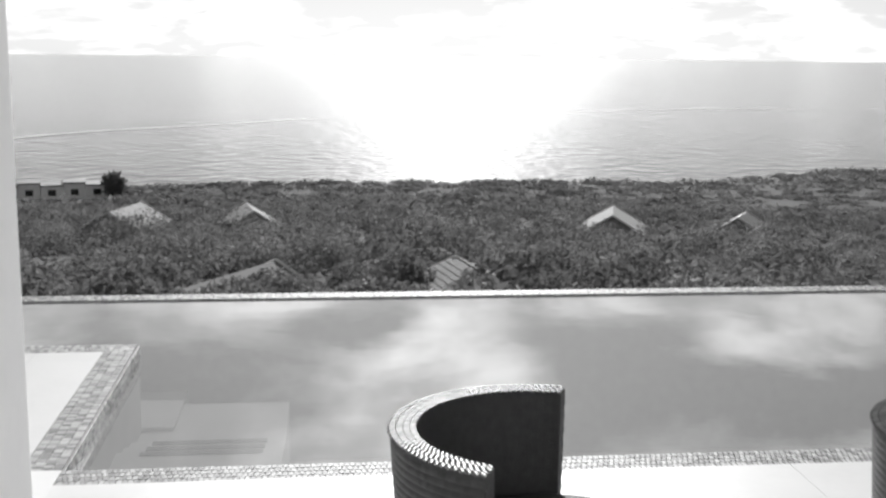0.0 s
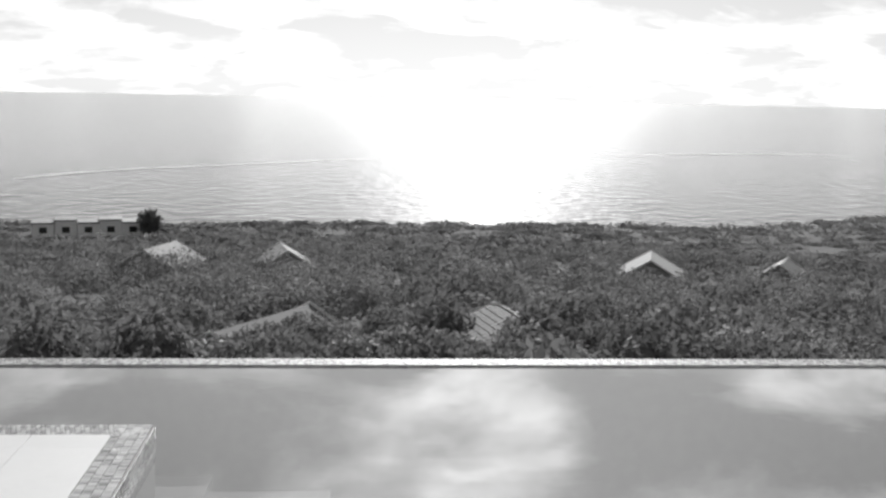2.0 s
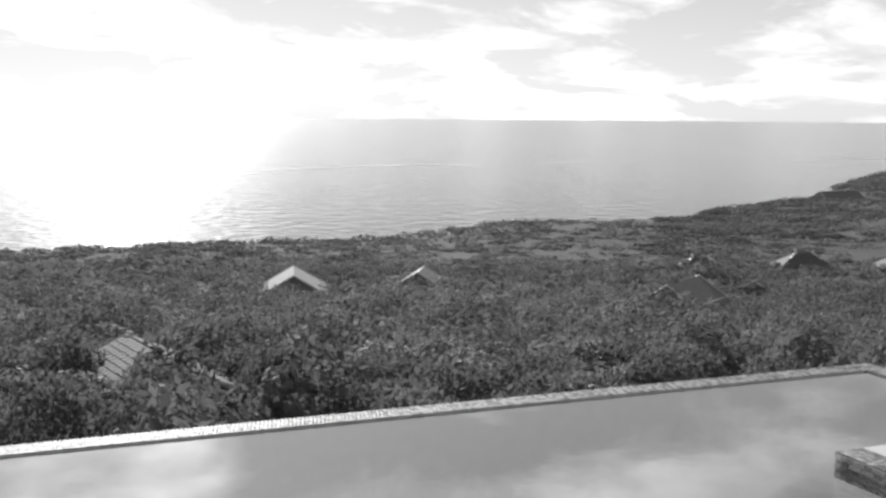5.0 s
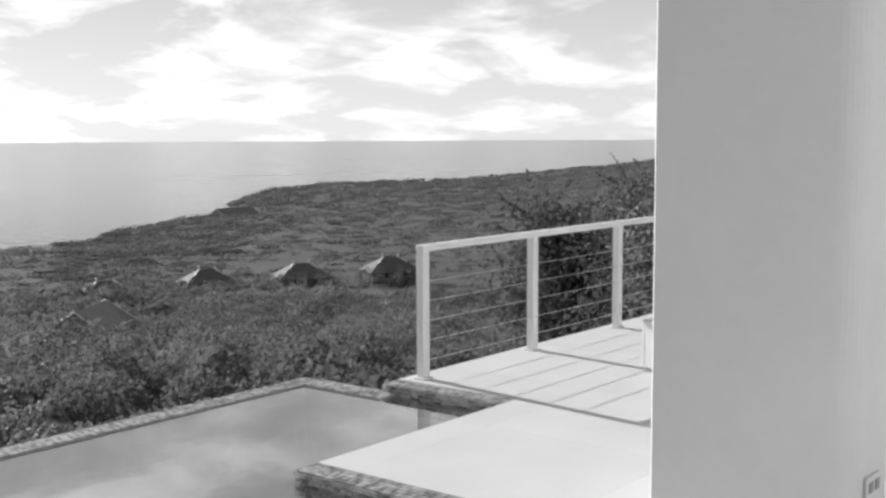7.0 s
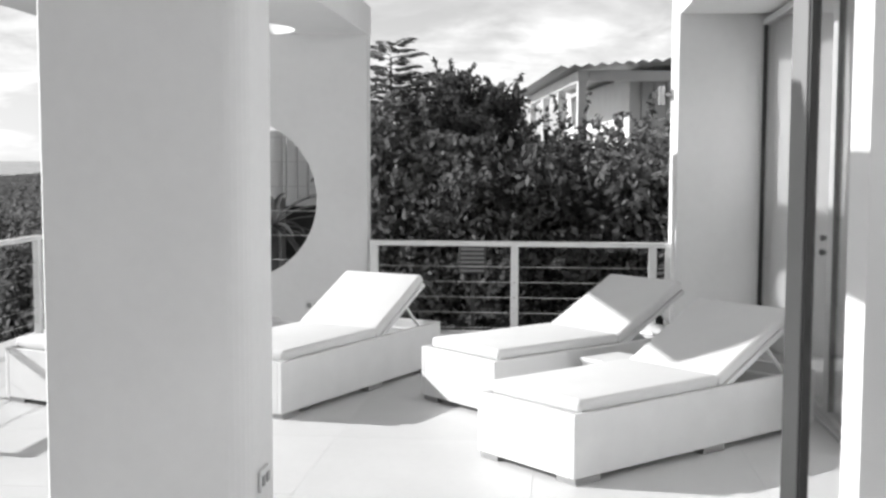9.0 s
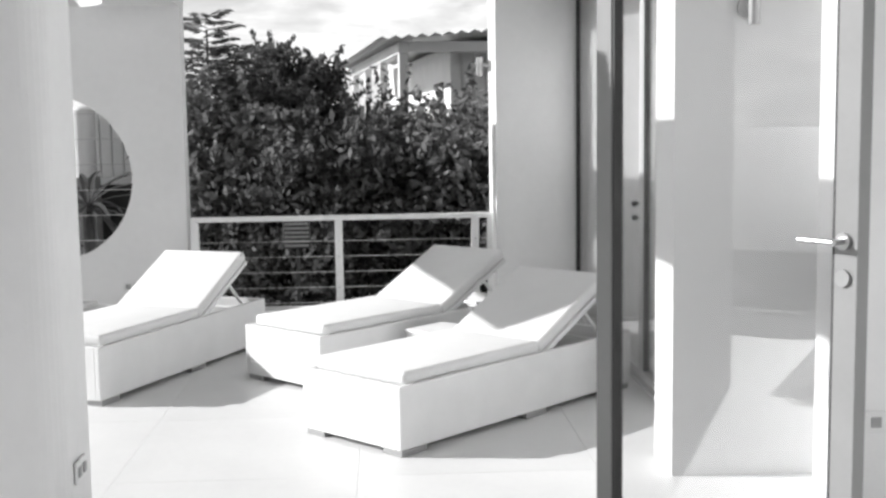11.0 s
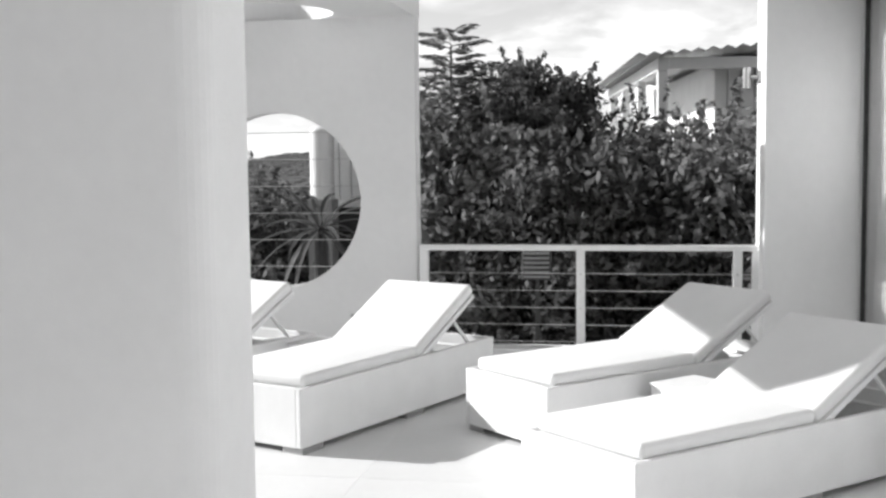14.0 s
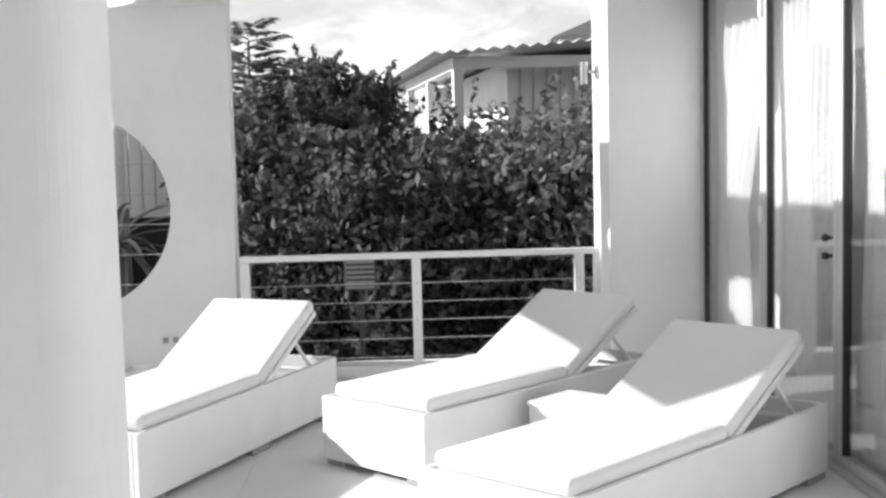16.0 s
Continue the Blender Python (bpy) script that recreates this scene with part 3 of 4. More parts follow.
def side_table(name, m, label):
    ob = empty(name, m, label, "side table", "side tables")
    s, h = 0.34, 0.33
    part("tabletop", boxed((-0.01, -0.01, h - 0.025), (s + 0.01, s + 0.01, h), 0.005), LACQUER, ob)
    for lo, hi in (((0, 0, 0.03), (s, 0.025, h - 0.025)), ((0, s - 0.025, 0.03), (s, s, h - 0.025)), ((0, 0.025, 0.03), (0.025, s - 0.025, h - 0.025)), ((s - 0.025, 0.025, 0.03), (s, s - 0.025, h - 0.025))):
        part("panel", boxed(lo, hi, 0.003), LACQUER, ob)
    for x in (0.02, s - 0.08):
        for y in (0.02, s - 0.08):
            part("foot", boxed((x, y, 0), (x + 0.06, y + 0.06, 0.03)), GREY_FOOT, ob)
    return ob


tab = side_table("side_table", pose(7.68, -0.52, 0, 0, 0, -45.7), "low white cube side table between two loungers")
tagged(copy_thing(tab, pose(8.95, 2.08, 0, 0, 0, -23)), "low white cube side table under the canopy")


# ---- tub chairs ----
def tub_chair(name, m, label):
    ob = empty(name, m, label, "armchair", "wicker tub chairs")
    r_out, r_in, h = 0.385, 0.31, 0.72
    a0, a1 = radians(67), radians(241)
    # woven shell: inner and outer skins of thin strands, and a plaited top
    seg = 40
    bm = bmesh.new()
    ring = []
    for k in range(seg + 1):
        a = a0 + (a1 - a0) * k / seg
        c, s = math.cos(a), math.sin(a)
        ring.append([bm.verts.new((r * c, r * s, z)) for r, z in ((r_out - 0.05, 0.03), (r_out - 0.006, h - 0.008), (r_in + 0.006, h - 0.008), (r_in - 0.02, 0.03))])
    for k in range(seg):
        for q in range(4):
            w = (q + 1) % 4
            bm.faces.new((ring[k][q], ring[k + 1][q], ring[k + 1][w], ring[k][w]))
    bm.faces.new(ring[0])
    bm.faces.new(ring[-1][::-1])
    bmesh.ops.recalc_face_normals(bm, faces=bm.faces)
    part("shell", bm, WICKER_IN, ob)
    vs, fs = [], []

    def strand(p, e1, e2, up):
        k = len(vs)
        for s, t, w in ((-1, -1, 0), (1, -1, 0), (1, 1, 0), (-1, 1, 0), (-0.9, -0.35, 1), (0.9, -0.35, 1), (0.9, 0.35, 1), (-0.9, 0.35, 1)):
            vs.append(tuple(p + e1 * s + e2 * t + up * w))
        fs.extend([(k + 4, k + 5, k + 6, k + 7), (k, k + 1, k + 5, k + 4), (k + 1, k + 2, k + 6, k + 5), (k + 2, k + 3, k + 7, k + 6), (k + 3, k, k + 4, k + 7)])

    n_around = 84
    for row in range(32):
        z = 0.05 + row * 0.0207
        r = r_out - 0.05 + 0.044 * (z - 0.03) / (h - 0.038)
        for k in range(n_around):
            a = a0 + (a1 - a0) * (k + 0.5 + 0.5 * (row % 2)) / n_around
            if a > a1:
                continue
            out = Vector((math.cos(a), math.sin(a), 0))
            tan = Vector((-out.y, out.x, 0))
            strand(out * r + Vector((0, 0, z)), tan * 0.0085, Vector((0, 0, 0.0092)), out * 0.002)
    weave = from_arrays("outer_weave", vs, fs, WICKER)
    weave.parent = ob
    tagged(weave, kind="stuff")
    vs, fs = [], []
    for k in range(62):
        a = a0 + (a1 - a0) * (k + 0.5) / 62
        for j in range(4):
            out = Vector((math.cos(a + 0.012 * (j % 2)), math.sin(a + 0.012 * (j % 2)), 0))
            tan = Vector((-out.y, out.x, 0))
            strand(out * (r_in + 0.011 + j * 0.0178) + Vector((0, 0, h - 0.008)), (tan * 0.5 + out * 0.5).normalized() * 0.0125, (out * 0.5 - tan * 0.5).normalized() * 0.0058, Vector((0, 0, 0.006)))
    roll = from_arrays("top_weave", vs, fs, WICKER_TOP)
    roll.parent = ob
    tagged(roll, "plaited glossy top edge", kind="stuff")
    bm = bmesh.new()
    bmesh.ops.create_cone(bm, cap_ends=True, segments=40, radius1=0.30, radius2=0.305, depth=0.3, matrix=Matrix.Translation((0.01, 0, 0.18)))
    part("seat_base", bm, WICKER_IN, ob)
    bm = bmesh.new()
    bmesh.ops.create_cone(bm, cap_ends=True, segments=40, radius1=0.305, radius2=0.305, depth=0.09, matrix=Matrix.Translation((0.07, 0, 0.375)))
    bmesh.ops.bevel(bm, geom=[e for e in bm.edges if abs(e.verts[0].co.z - e.verts[1].co.z) < 0.001], offset=0.025, segments=3, affect="EDGES")
    part("seat_cushion", bm, CUSHION_DARK, ob, "grey seat cushion", True)
    return ob


WICKER_TOP = mat("glossy plaited wicker", 0.055, 0.5, 0.3, 40, per="island", per_amount=0.5)
chair = tub_chair("tub_chair", pose(0.95, 0.10, 0, 0, 0, 0), "dark brown wicker tub chair with grey seat cushion")
copy_thing(chair, pose(2.21, -0.04, 0, 0, 0, 43))


# ---- glazed doors, curtains ----
def glass_leaf(name, p0, p1, z0, z1, label, stile=0.05, profile=ALU, handle=None):
    a, b = Vector((*p0, 0)), Vector((*p1, 0))
    d = (b - a).normalized()
    n = Vector((-d.y, d.x, 0))
    m = Matrix.Translation(a) @ Matrix(((d.x, n.x, 0, 0), (d.y, n.y, 0, 0), (0, 0, 1, 0), (0, 0, 0, 1)))
    w, t = (b - a).length, 0.027
    ob = tagged(new(name), label, "glass door", kind="structure")
    ob.matrix_world = m
    part("stile", boxed((0, -t, z0), (stile, t, z1), 0.004), profile, ob)
    part("stile", boxed((w - stile, -t, z0), (w, t, z1), 0.004), profile, ob)
    part("rail", boxed((stile, -t, z0), (w - stile, t, z0 + stile), 0.004), profile, ob)
    part("rail", boxed((stile, -t, z1 - stile), (w - stile, t, z1), 0.004), profile, ob)
    for x in (stile, w - stile - 0.012):
        part("gasket", boxed((x, -t + 0.006, z0 + stile), (x + 0.012, t - 0.006, z1 - stile)), GASKET, ob)
    pane = part("pane", boxed((stile + 0.012, -0.005, z0 + stile), (w - stile - 0.012, 0.005, z1 - stile)), GLASS, ob)
    pane.visible_shadow = False
    if handle:
        x, z, side = handle
        bm = bmesh.new()
        rod(bm, (x, side * t, z), (x, side * (t + 0.012), z), 0.026, 20)
        rod(bm, (x, side * (t + 0.01), z), (x, side * (t + 0.055), z), 0.01, 12)
        rod(bm, (x, side * (t + 0.05), z), (x + (0.13 if x < w / 2 else -0.13), side * (t + 0.05), z), 0.0095, 12)
        part("handle", bm, DARK_STEEL, ob, "brushed steel lever handle")
        bm = bmesh.new()
        rod(bm, (x, side * t, z - 0.11), (x, side * (t + 0.01), z - 0.11), 0.026, 20)
        part("lock_rose", bm, DARK_STEEL, ob)
    return ob


DOOR_H = 2.76
glass_leaf("door_1", (10.19, GY), (8.80, GY), 0.03, DOOR_H, "tall aluminium glass door before white curtains")
glass_leaf("door_2", (8.79, GY), (7.64, GY), 0.03, DOOR_H, "tall aluminium glass door with curtain drawn aside")
glass_leaf("door_3", (7.63, GY), (6.92, GY), 0.03, DOOR_H, "tall aluminium glass door before white curtains")
glass_leaf("door_4", (6.91, GY), (6.01, GY), 0.03, DOOR_H, "tall aluminium glass door beside the pier")
glass_leaf("door_5", (4.77, -0.98), (3.75, -1.57), 0.03, 2.85, "open glass door leaf with lever handle", 0.085, ALU_SHADED, (1.13, 1.30, -1))
for z in (1.14, 1.05):
    bm = bmesh.new()
    rod(bm, (7.76, GY + 0.005, z), (7.76, GY + 0.03, z), 0.008, 10)
    bmesh.ops.create_uvsphere(bm, u_segments=14, v_segments=8, radius=0.02, matrix=Matrix.Translation((7.76, GY + 0.04, z)))
    tagged(mesh_object("door_knob", bm, GASKET, None, "", True), "small dark round knob on the glass door", "door knob", "door knobs")
for z in (0.3, 1.2, 2.4):
    tagged(mesh_object("hinge", boxed((8.778, GY + 0.03, z - 0.05), (8.812, GY + 0.05, z + 0.05), 0.004), PAINT), "small white door hinge on the mullion", "hinge", "door hinges")
tagged(mesh_object("trim", boxed((6.02, GY - 0.06, 0), (10.19, GY + 0.06, 0.028), 0.004), ALU), "aluminium door track on the terrace", "door track", kind="structure")


def curtain(name, x0, x1, y, z0, z1, folds, depth, label, tie=None):
    ob_v, ob_f = [], []
    nx, nz = int(folds * 10), 24
    for j in range(nz + 1):
        t = j / nz
        z = z0 + (z1 - z0) * t
        pinch = 1.0
        if tie:
            tz, share = tie
            g = min(1, max(0, (z - tz) / 1.5))
            pinch = share + (1 - share) * g ** 1.3 + (0.06 * min(1, (tz - z) / 0.4) if z < tz else 0)
        for i in range(nx + 1):
            s = i / nx
            x = x0 + (x1 - x0) * (s * pinch)
            ob_v.append((x, y + depth * (0.6 + 0.4 * t) * math.sin(2 * math.pi * folds * s + 0.7 * math.sin(3 * s)) + 0.01 * math.sin(9 * t + 5 * s), z))
    for j in range(nz):
        for i in range(nx):
            k = j * (nx + 1) + i
            ob_f.append((k, k + 1, k + nx + 2, k + nx + 1))
    return tagged(from_arrays(name, ob_v, ob_f, CURTAIN, True), label, "curtain", "room curtains")


curtain("curtain", 10.14, 8.88, GY - 0.10, 0.02, 2.72, 6, 0.03, "white sheer curtain tied back at its middle", (1.15, 0.5))
# extra layer, added only to brighten the pane behind the tied curtain
curtain("curtain", 10.16, 8.75, GY - 0.2, 0.02, 2.72, 7, 0.03, "white sheer layer added behind the tied curtain as bright backing")
curtain("curtain", 8.80, 7.62, GY - 0.10, 0.02, 2.72, 12, 0.035, "white sheer curtain hanging in soft folds")
curtain("curtain", 7.60, 6.05, GY - 0.10, 0.02, 2.72, 13, 0.035, "white sheer curtain hanging in soft folds")


# ---- wall fittings ----
def sconce(m, label):
    ob = empty("wall_lamp", m, label, "wall lamp", "outdoor wall lamps")
    bm = bmesh.new()
    rod(bm, (0, 0, 0), (0, 0.018, 0), 0.05, 24)
    part("back_plate", bm, DARK_STEEL, ob)
    bm = bmesh.new()
    rod(bm, (0, 0.015, 0), (0, 0.09, 0), 0.012, 10)
    part("arm", bm, DARK_STEEL, ob)
    bm = bmesh.new()
    rod(bm, (0, 0.1, -0.085), (0, 0.1, 0.07), 0.028, 20)
    part("shade", bm, DARK_STEEL, ob, "steel cylinder shade")
    return ob


lamp = sconce(pose(10.4, -1.087, 2.16, 0, 0, 0), "brushed steel cylinder wall lamp on the house corner")
tagged(copy_thing(lamp, pose(5.647, -1.81, 2.17, 0, 0, 90)), "brushed steel cylinder wall lamp on the pier")


def outlet(m, label):
    ob = empty("socket_plate", m, label, "wall socket", "wall sockets")
    part("plate", boxed((-0.075, 0, -0.045), (0.075, 0.012, 0.045), 0.004), OUTLET, ob)
    for x in (-0.036, 0.036):
        part("cover", boxed((x - 0.022, 0.012, -0.022), (x + 0.022, 0.018, 0.022), 0.003), GREY_FOOT, ob)
    return ob


sock = outlet(pose(5.17, 1.137, 0.26, 0, 0, 180), "white double socket low on the pillar")
tagged(copy_thing(sock, pose(4.977, -2.12, 0.42, 0, 0, 90)), "white double socket low on the house wall")
tagged(copy_thing(sock, pose(10.497, 2.05, 0.30, 0, 0, 90)), "white double socket low on the canopy wall")


# ---- plants ----
rng = np.random.default_rng(7)


def leaf_cloud(count, radii, leaf, shell=0.55, droop=0.2, bumps=5, jitter=0.7):
    """Leaf quads scattered through an uneven rounded mass; returns arrays of corner places (count, 4, 3)."""
    u = rng.normal(size=(count, 3))
    u /= np.linalg.norm(u, axis=1, keepdims=True)
    dirs = rng.normal(size=(bumps, 3))
    dirs /= np.linalg.norm(dirs, axis=1, keepdims=True)
    swell = 0.72 + 0.5 * np.max(np.clip(u @ dirs.T, 0, 1) ** 4, axis=1)
    r = (shell + (1 - shell) * rng.random(count) ** 0.5) * swell
    p = u * r[:, None] * np.array(radii)
    out = u + rng.normal(size=(count, 3)) * jitter
    out /= np.linalg.norm(out, axis=1, keepdims=True)
    t1 = np.cross(out, rng.normal(size=(count, 3)))
    t1 /= np.linalg.norm(t1, axis=1, keepdims=True)
    t1[:, 2] -= droop
    t2 = np.cross(out, t1)
    s = leaf * (0.6 + 0.8 * rng.random((count, 1)))
    a, b = t1 * s, t2 * s * 0.42
    return np.stack([p - a, p + b * 1.0, p + a, p - b * 1.0], 1)


def quads_object(name, q, material):
    q = np.asarray(q).reshape(-1, 3)
    n = len(q)
    me = bpy.data.meshes.new(name)
    me.vertices.add(n)
    me.vertices.foreach_set("co", q.astype(np.float32).ravel())
    me.loops.add(n)
    me.loops.foreach_set("vertex_index", np.arange(n, dtype=np.int32))
    me.polygons.add(n // 4)
    me.polygons.foreach_set("loop_start", np.arange(0, n, 4, dtype=np.int32))
    me.update(calc_edges=True)
    me.validate()
    me.materials.append(material)
    return new(name, me)


def spin(q, angle, scale, place):
    c, s = math.cos(angle), math.sin(angle)
    m = np.array([[c, -s, 0], [s, c, 0], [0, 0, 1]])
    return (q @ m.T) * scale + np.array(place)


def clear_of_houses(x, y):
    return all(math.hypot(x - hx, y - hy) > r for hx, hy, r in HOUSE_SPOTS)


HOUSE_SPOTS, HOUSE_RINGS = [], []


def at_bearing(b, d, ox=-1.0, oy=-0.5):
    return ox - d * math.sin(radians(b)), oy + d * math.cos(radians(b))


# ---- houses on the slope ----
def gable_house(name, b, d, turn, w, l, wall_h, roof_h, top, label, roof=ROOF_LIGHT, tiles=False, origin=(0.29, -1.31)):
    """A small house whose ridge lies at height top, at a bearing and range."""
    x, y = at_bearing(b, d, *origin)
    HOUSE_SPOTS.append((x, y, max(w, l) * 0.42))
    z = top - roof_h - wall_h
    HOUSE_RINGS.append((x, y, max(w, l) * 0.5 + 0.3, z + wall_h * 0.7))
    ob = empty(name, pose(x, y, z, 0, 0, turn), label, "house", "houses on the slope")
    part("wall", boxed((-l / 2, -w / 2, -3), (l / 2, w / 2, wall_h)), HOUSE_WALL, ob)
    e, t = 0.3, 0.14
    bm = bmesh.new()
    prof = [(-w / 2 - e, wall_h - 0.25), (0, wall_h + roof_h), (w / 2 + e, wall_h - 0.25), (w / 2 + e, wall_h - 0.25 - t), (0, wall_h + roof_h - t), (-w / 2 - e, wall_h - 0.25 - t)]
    rows = [[bm.verts.new((sx, p[0], p[1])) for p in prof] for sx in (-l / 2 - e, l / 2 + e)]
    for k in range(6):
        j = (k + 1) % 6
        bm.faces.new((rows[0][k], rows[0][j], rows[1][j], rows[1][k]))
    bm.faces.new(rows[0])
    bm.faces.new(rows[1][::-1])
    bmesh.ops.recalc_face_normals(bm, faces=bm.faces)
    part("roof", bm, roof, ob)
    if tiles:
        run = math.hypot(w / 2 + e, roof_h + 0.25)
        lean = math.degrees(math.atan2(roof_h + 0.25, w / 2 + e))
        for s in (0, 180):
            for k in range(13):
                m = pose(0, 0, wall_h + roof_h, 0, 0, s) @ pose(0, 0, 0, -lean, 0, 0) @ pose(0, 0.1 + k * run / 13.2, 0.02, 5, 0, 0)
                bm = bmesh.new()
                n = int(l / 0.24)
                for q in range(n):
                    box(bm, (-l / 2 - e + q * (l + 2 * e) / n, 0, 0), (-l / 2 - e + (q + 0.86) * (l + 2 * e) / n, run / 13.6, 0.035), 0, m)
                part("tile_course", bm, roof, ob)
    tri = [(-w / 2, wall_h - 0.01), (w / 2, wall_h - 0.01), (0, wall_h + roof_h - t - 0.05)]
    for sx in (-l / 2 + 0.01, l / 2 - 0.01):
        bm = bmesh.new()
        prof3 = [[bm.verts.new((sx + o, p[0], p[1])) for p in tri] for o in (-0.06, 0.06)]
        bm.faces.new(prof3[0])
        bm.faces.new(prof3[1][::-1])
        for i in range(3):
            bm.faces.new((prof3[0][i], prof3[0][(i + 1) % 3], prof3[1][(i + 1) % 3], prof3[1][i]))
        part("gable", bm, HOUSE_WALL, ob)
    for sx in (-l / 2 - e - 0.02, l / 2 + e + 0.02):
        for s in (-1, 1):
            bm = bmesh.new()
            a = Vector((sx, s * (w / 2 + e), wall_h - 0.28))
            c = Vector((sx, 0, wall_h + roof_h + 0.02))
            rod(bm, a, c, 0.07, 6)
            part("barge_board", bm, WHITE_TRIM, ob, "white barge board")
    for s in (-1, 1):
        for k in (-0.25, 0.25):
            part("window", boxed((k * l - 0.35, s * (w / 2) - 0.04, -0.55), (k * l + 0.35, s * (w / 2) + 0.04, 0.0)), WINDOW_DARK, ob)
    part("window", boxed((-l / 2 - 0.04, -0.4, -0.5), (-l / 2 + 0.04, 0.4, 0.2)), WINDOW_DARK, ob)
    return ob


def hip_house(name, b, d, turn, w, top, label, origin=(0.45, -0.47)):
    x, y = at_bearing(b, d, *origin)
    HOUSE_SPOTS.append((x, y, w * 0.36))
    HOUSE_RINGS.append((x, y, w * 0.5 + 0.9, top - 1.0))
    wall_h, roof_h = 0.6, w * 0.26
    z = top - roof_h - wall_h
    ob = empty(name, pose(x, y, z, 0, 0, turn), label, "house", "hip-roofed cottages")
    part("wall", boxed((-w / 2, -w * 0.36, -3), (w / 2, w * 0.36, wall_h)), HOUSE_WALL, ob)
    bm = bmesh.new()
    e = 0.5
    base = [bm.verts.new(p) for p in ((-w / 2 - e, -w * 0.36 - e, wall_h - 0.1), (w / 2 + e, -w * 0.36 - e, wall_h - 0.1), (w / 2 + e, w * 0.36 + e, wall_h - 0.1), (-w / 2 - e, w * 0.36 + e, wall_h - 0.1))]
    ridge = [bm.verts.new((-w * 0.16, 0, wall_h + roof_h)), bm.verts.new((w * 0.16, 0, wall_h + roof_h))]
    bm.faces.new((base[0], base[1], ridge[1], ridge[0]))
    bm.faces.new((base[2], base[3], ridge[0], ridge[1]))
    bm.faces.new((base[1], base[2], ridge[1]))
    bm.faces.new((base[3], base[0], ridge[0]))
    bm.faces.new(base[::-1])
    part("roof", bm, ROOF_GREY, ob)
    for s in (-1, 1):
        bm = bmesh.new()
        rod(bm, (s * w * 0.16, 0, wall_h + roof_h - 0.05), (s * w * 0.16 + s * 0.1, 0, wall_h + roof_h + 0.4), 0.22, 8, 0.16)
        rod(bm, (s * w * 0.16, 0, wall_h + roof_h), (s * (w * 0.30), -w * 0.14 - 0.1, wall_h + roof_h * 0.55), 0.15, 6)
        part("hip_cap", bm, WHITE_TRIM, ob, "white ridge and hip capping")
    for k in (-0.25, 0.25):
        part("window", boxed((k * w - 0.6, -w * 0.36 - 0.04, -0.3), (k * w + 0.6, -w * 0.36 + 0.04, 0.3)), WINDOW_DARK, ob)
    return ob


def top_at(el, d, eye=1.6):
    return eye + d * math.tan(radians(el))


gable_house("cottage", 9.4, 106, 75, 5.4, 6.6, 0.5, 1.4, top_at(-7.65, 106), "pale-roofed cottage half hidden by scrub", ROOF_TILE)
gable_house("cottage", 3.4, 104, 100, 4.6, 5.4, 0.5, 1.4, top_at(-7.75, 104), "small pale-roofed cottage among bushes", ROOF_TILE)
gable_house("cottage", -4.1, 108, 10, 3.2, 4.2, 1, 0.8, top_at(-8.2, 108), "small roof showing among bushes", ROOF_TILE)
gable_house("cottage", -6.6, 108, 5, 3.0, 3.6, 1, 0.7, top_at(-8.3, 108), "low roof showing among bushes", ROOF_TILE)
gable_house("cottage", -14.9, 104, 75, 5.4, 6.4, 0.5, 1.5, top_at(-7.8, 104), "gabled cottage with pale roof among bushes", ROOF_TILE)
gable_house("cottage", -21.2, 112, 60, 3.4, 4.4, 0.6, 1.0, top_at(-7.75, 112), "small grey roof deep among bushes")
gable_house("house", -8.8, 29, 100, 4.2, 4.6, 0.6, 0.8, top_at(-11.45, 29), "low tiled roof just below the pool", ROOF_GREY, tiles=True)
gable_house("house", 4.4, 33, 60, 3.4, 4.4, 0.6, 0.8, top_at(-11.3, 33), "low roof half covered by bushes below the pool", ROOF_GREY)
gable_house("house", -34.3, 90, 35, 4.8, 6.0, 0.9, 1.4, top_at(-8.1, 90), "gabled house with white barge boards", ROOF_TILE, origin=(0.45, -0.47))
hip_house("cottage", -35.0, 160, -20, 7.0, top_at(-6.95, 160), "grey hip-roofed cottage with white cappings")
hip_house("cottage", -39.8, 168, -25, 7.2, top_at(-6.55, 168), "grey hip-roofed cottage with white cappings")
hip_house("cottage", -44.4, 172, -30, 7.2, top_at(-6.35, 172), "grey hip-roofed cottage with white cappings")
hip_house("cottage", -48.8, 172, -30, 7.2, top_at(-6.1, 172), "grey hip-roofed cottage with white cappings")
gable_house("house", -41.2, 352, -10, 9, 12, 3, 2.0, top_at(-3.6, 352), "pale house on the cliff edge", origin=(0.45, -0.47))


def apartment_row():
    x, y = at_bearing(12.7, 180, 0.29, -1.31)
    HOUSE_SPOTS.append((x, y, 11))
    top = top_at(-6.35, 180)
    ob = empty("apartment_building", pose(x, y, top - 4.4, 0, 0, 12), "pale two-storey apartment row near the shore", "building")
    for k in range(5):
        j = 0.35 * (k % 2)
        part("wall", boxed((-8 + k * 3.2, -2.5 + j, -4), (-4.9 + k * 3.2, 2.5, 4.0 + j)), WHITE_TRIM, ob)
        part("roof", boxed((-8.1 + k * 3.2, -2.7 + j, 4.0 + j), (-4.8 + k * 3.2, 2.7, 4.2 + j)), ROOF_LIGHT, ob)
        for s in range(2):
            part("window", boxed((-7.0 + k * 3.2, -2.56 + j, 0.6 + s * 2.0), (-5.9 + k * 3.2, -2.42 + j, 1.5 + s * 2.0)), WINDOW_DARK, ob)
    return ob


apartment_row()

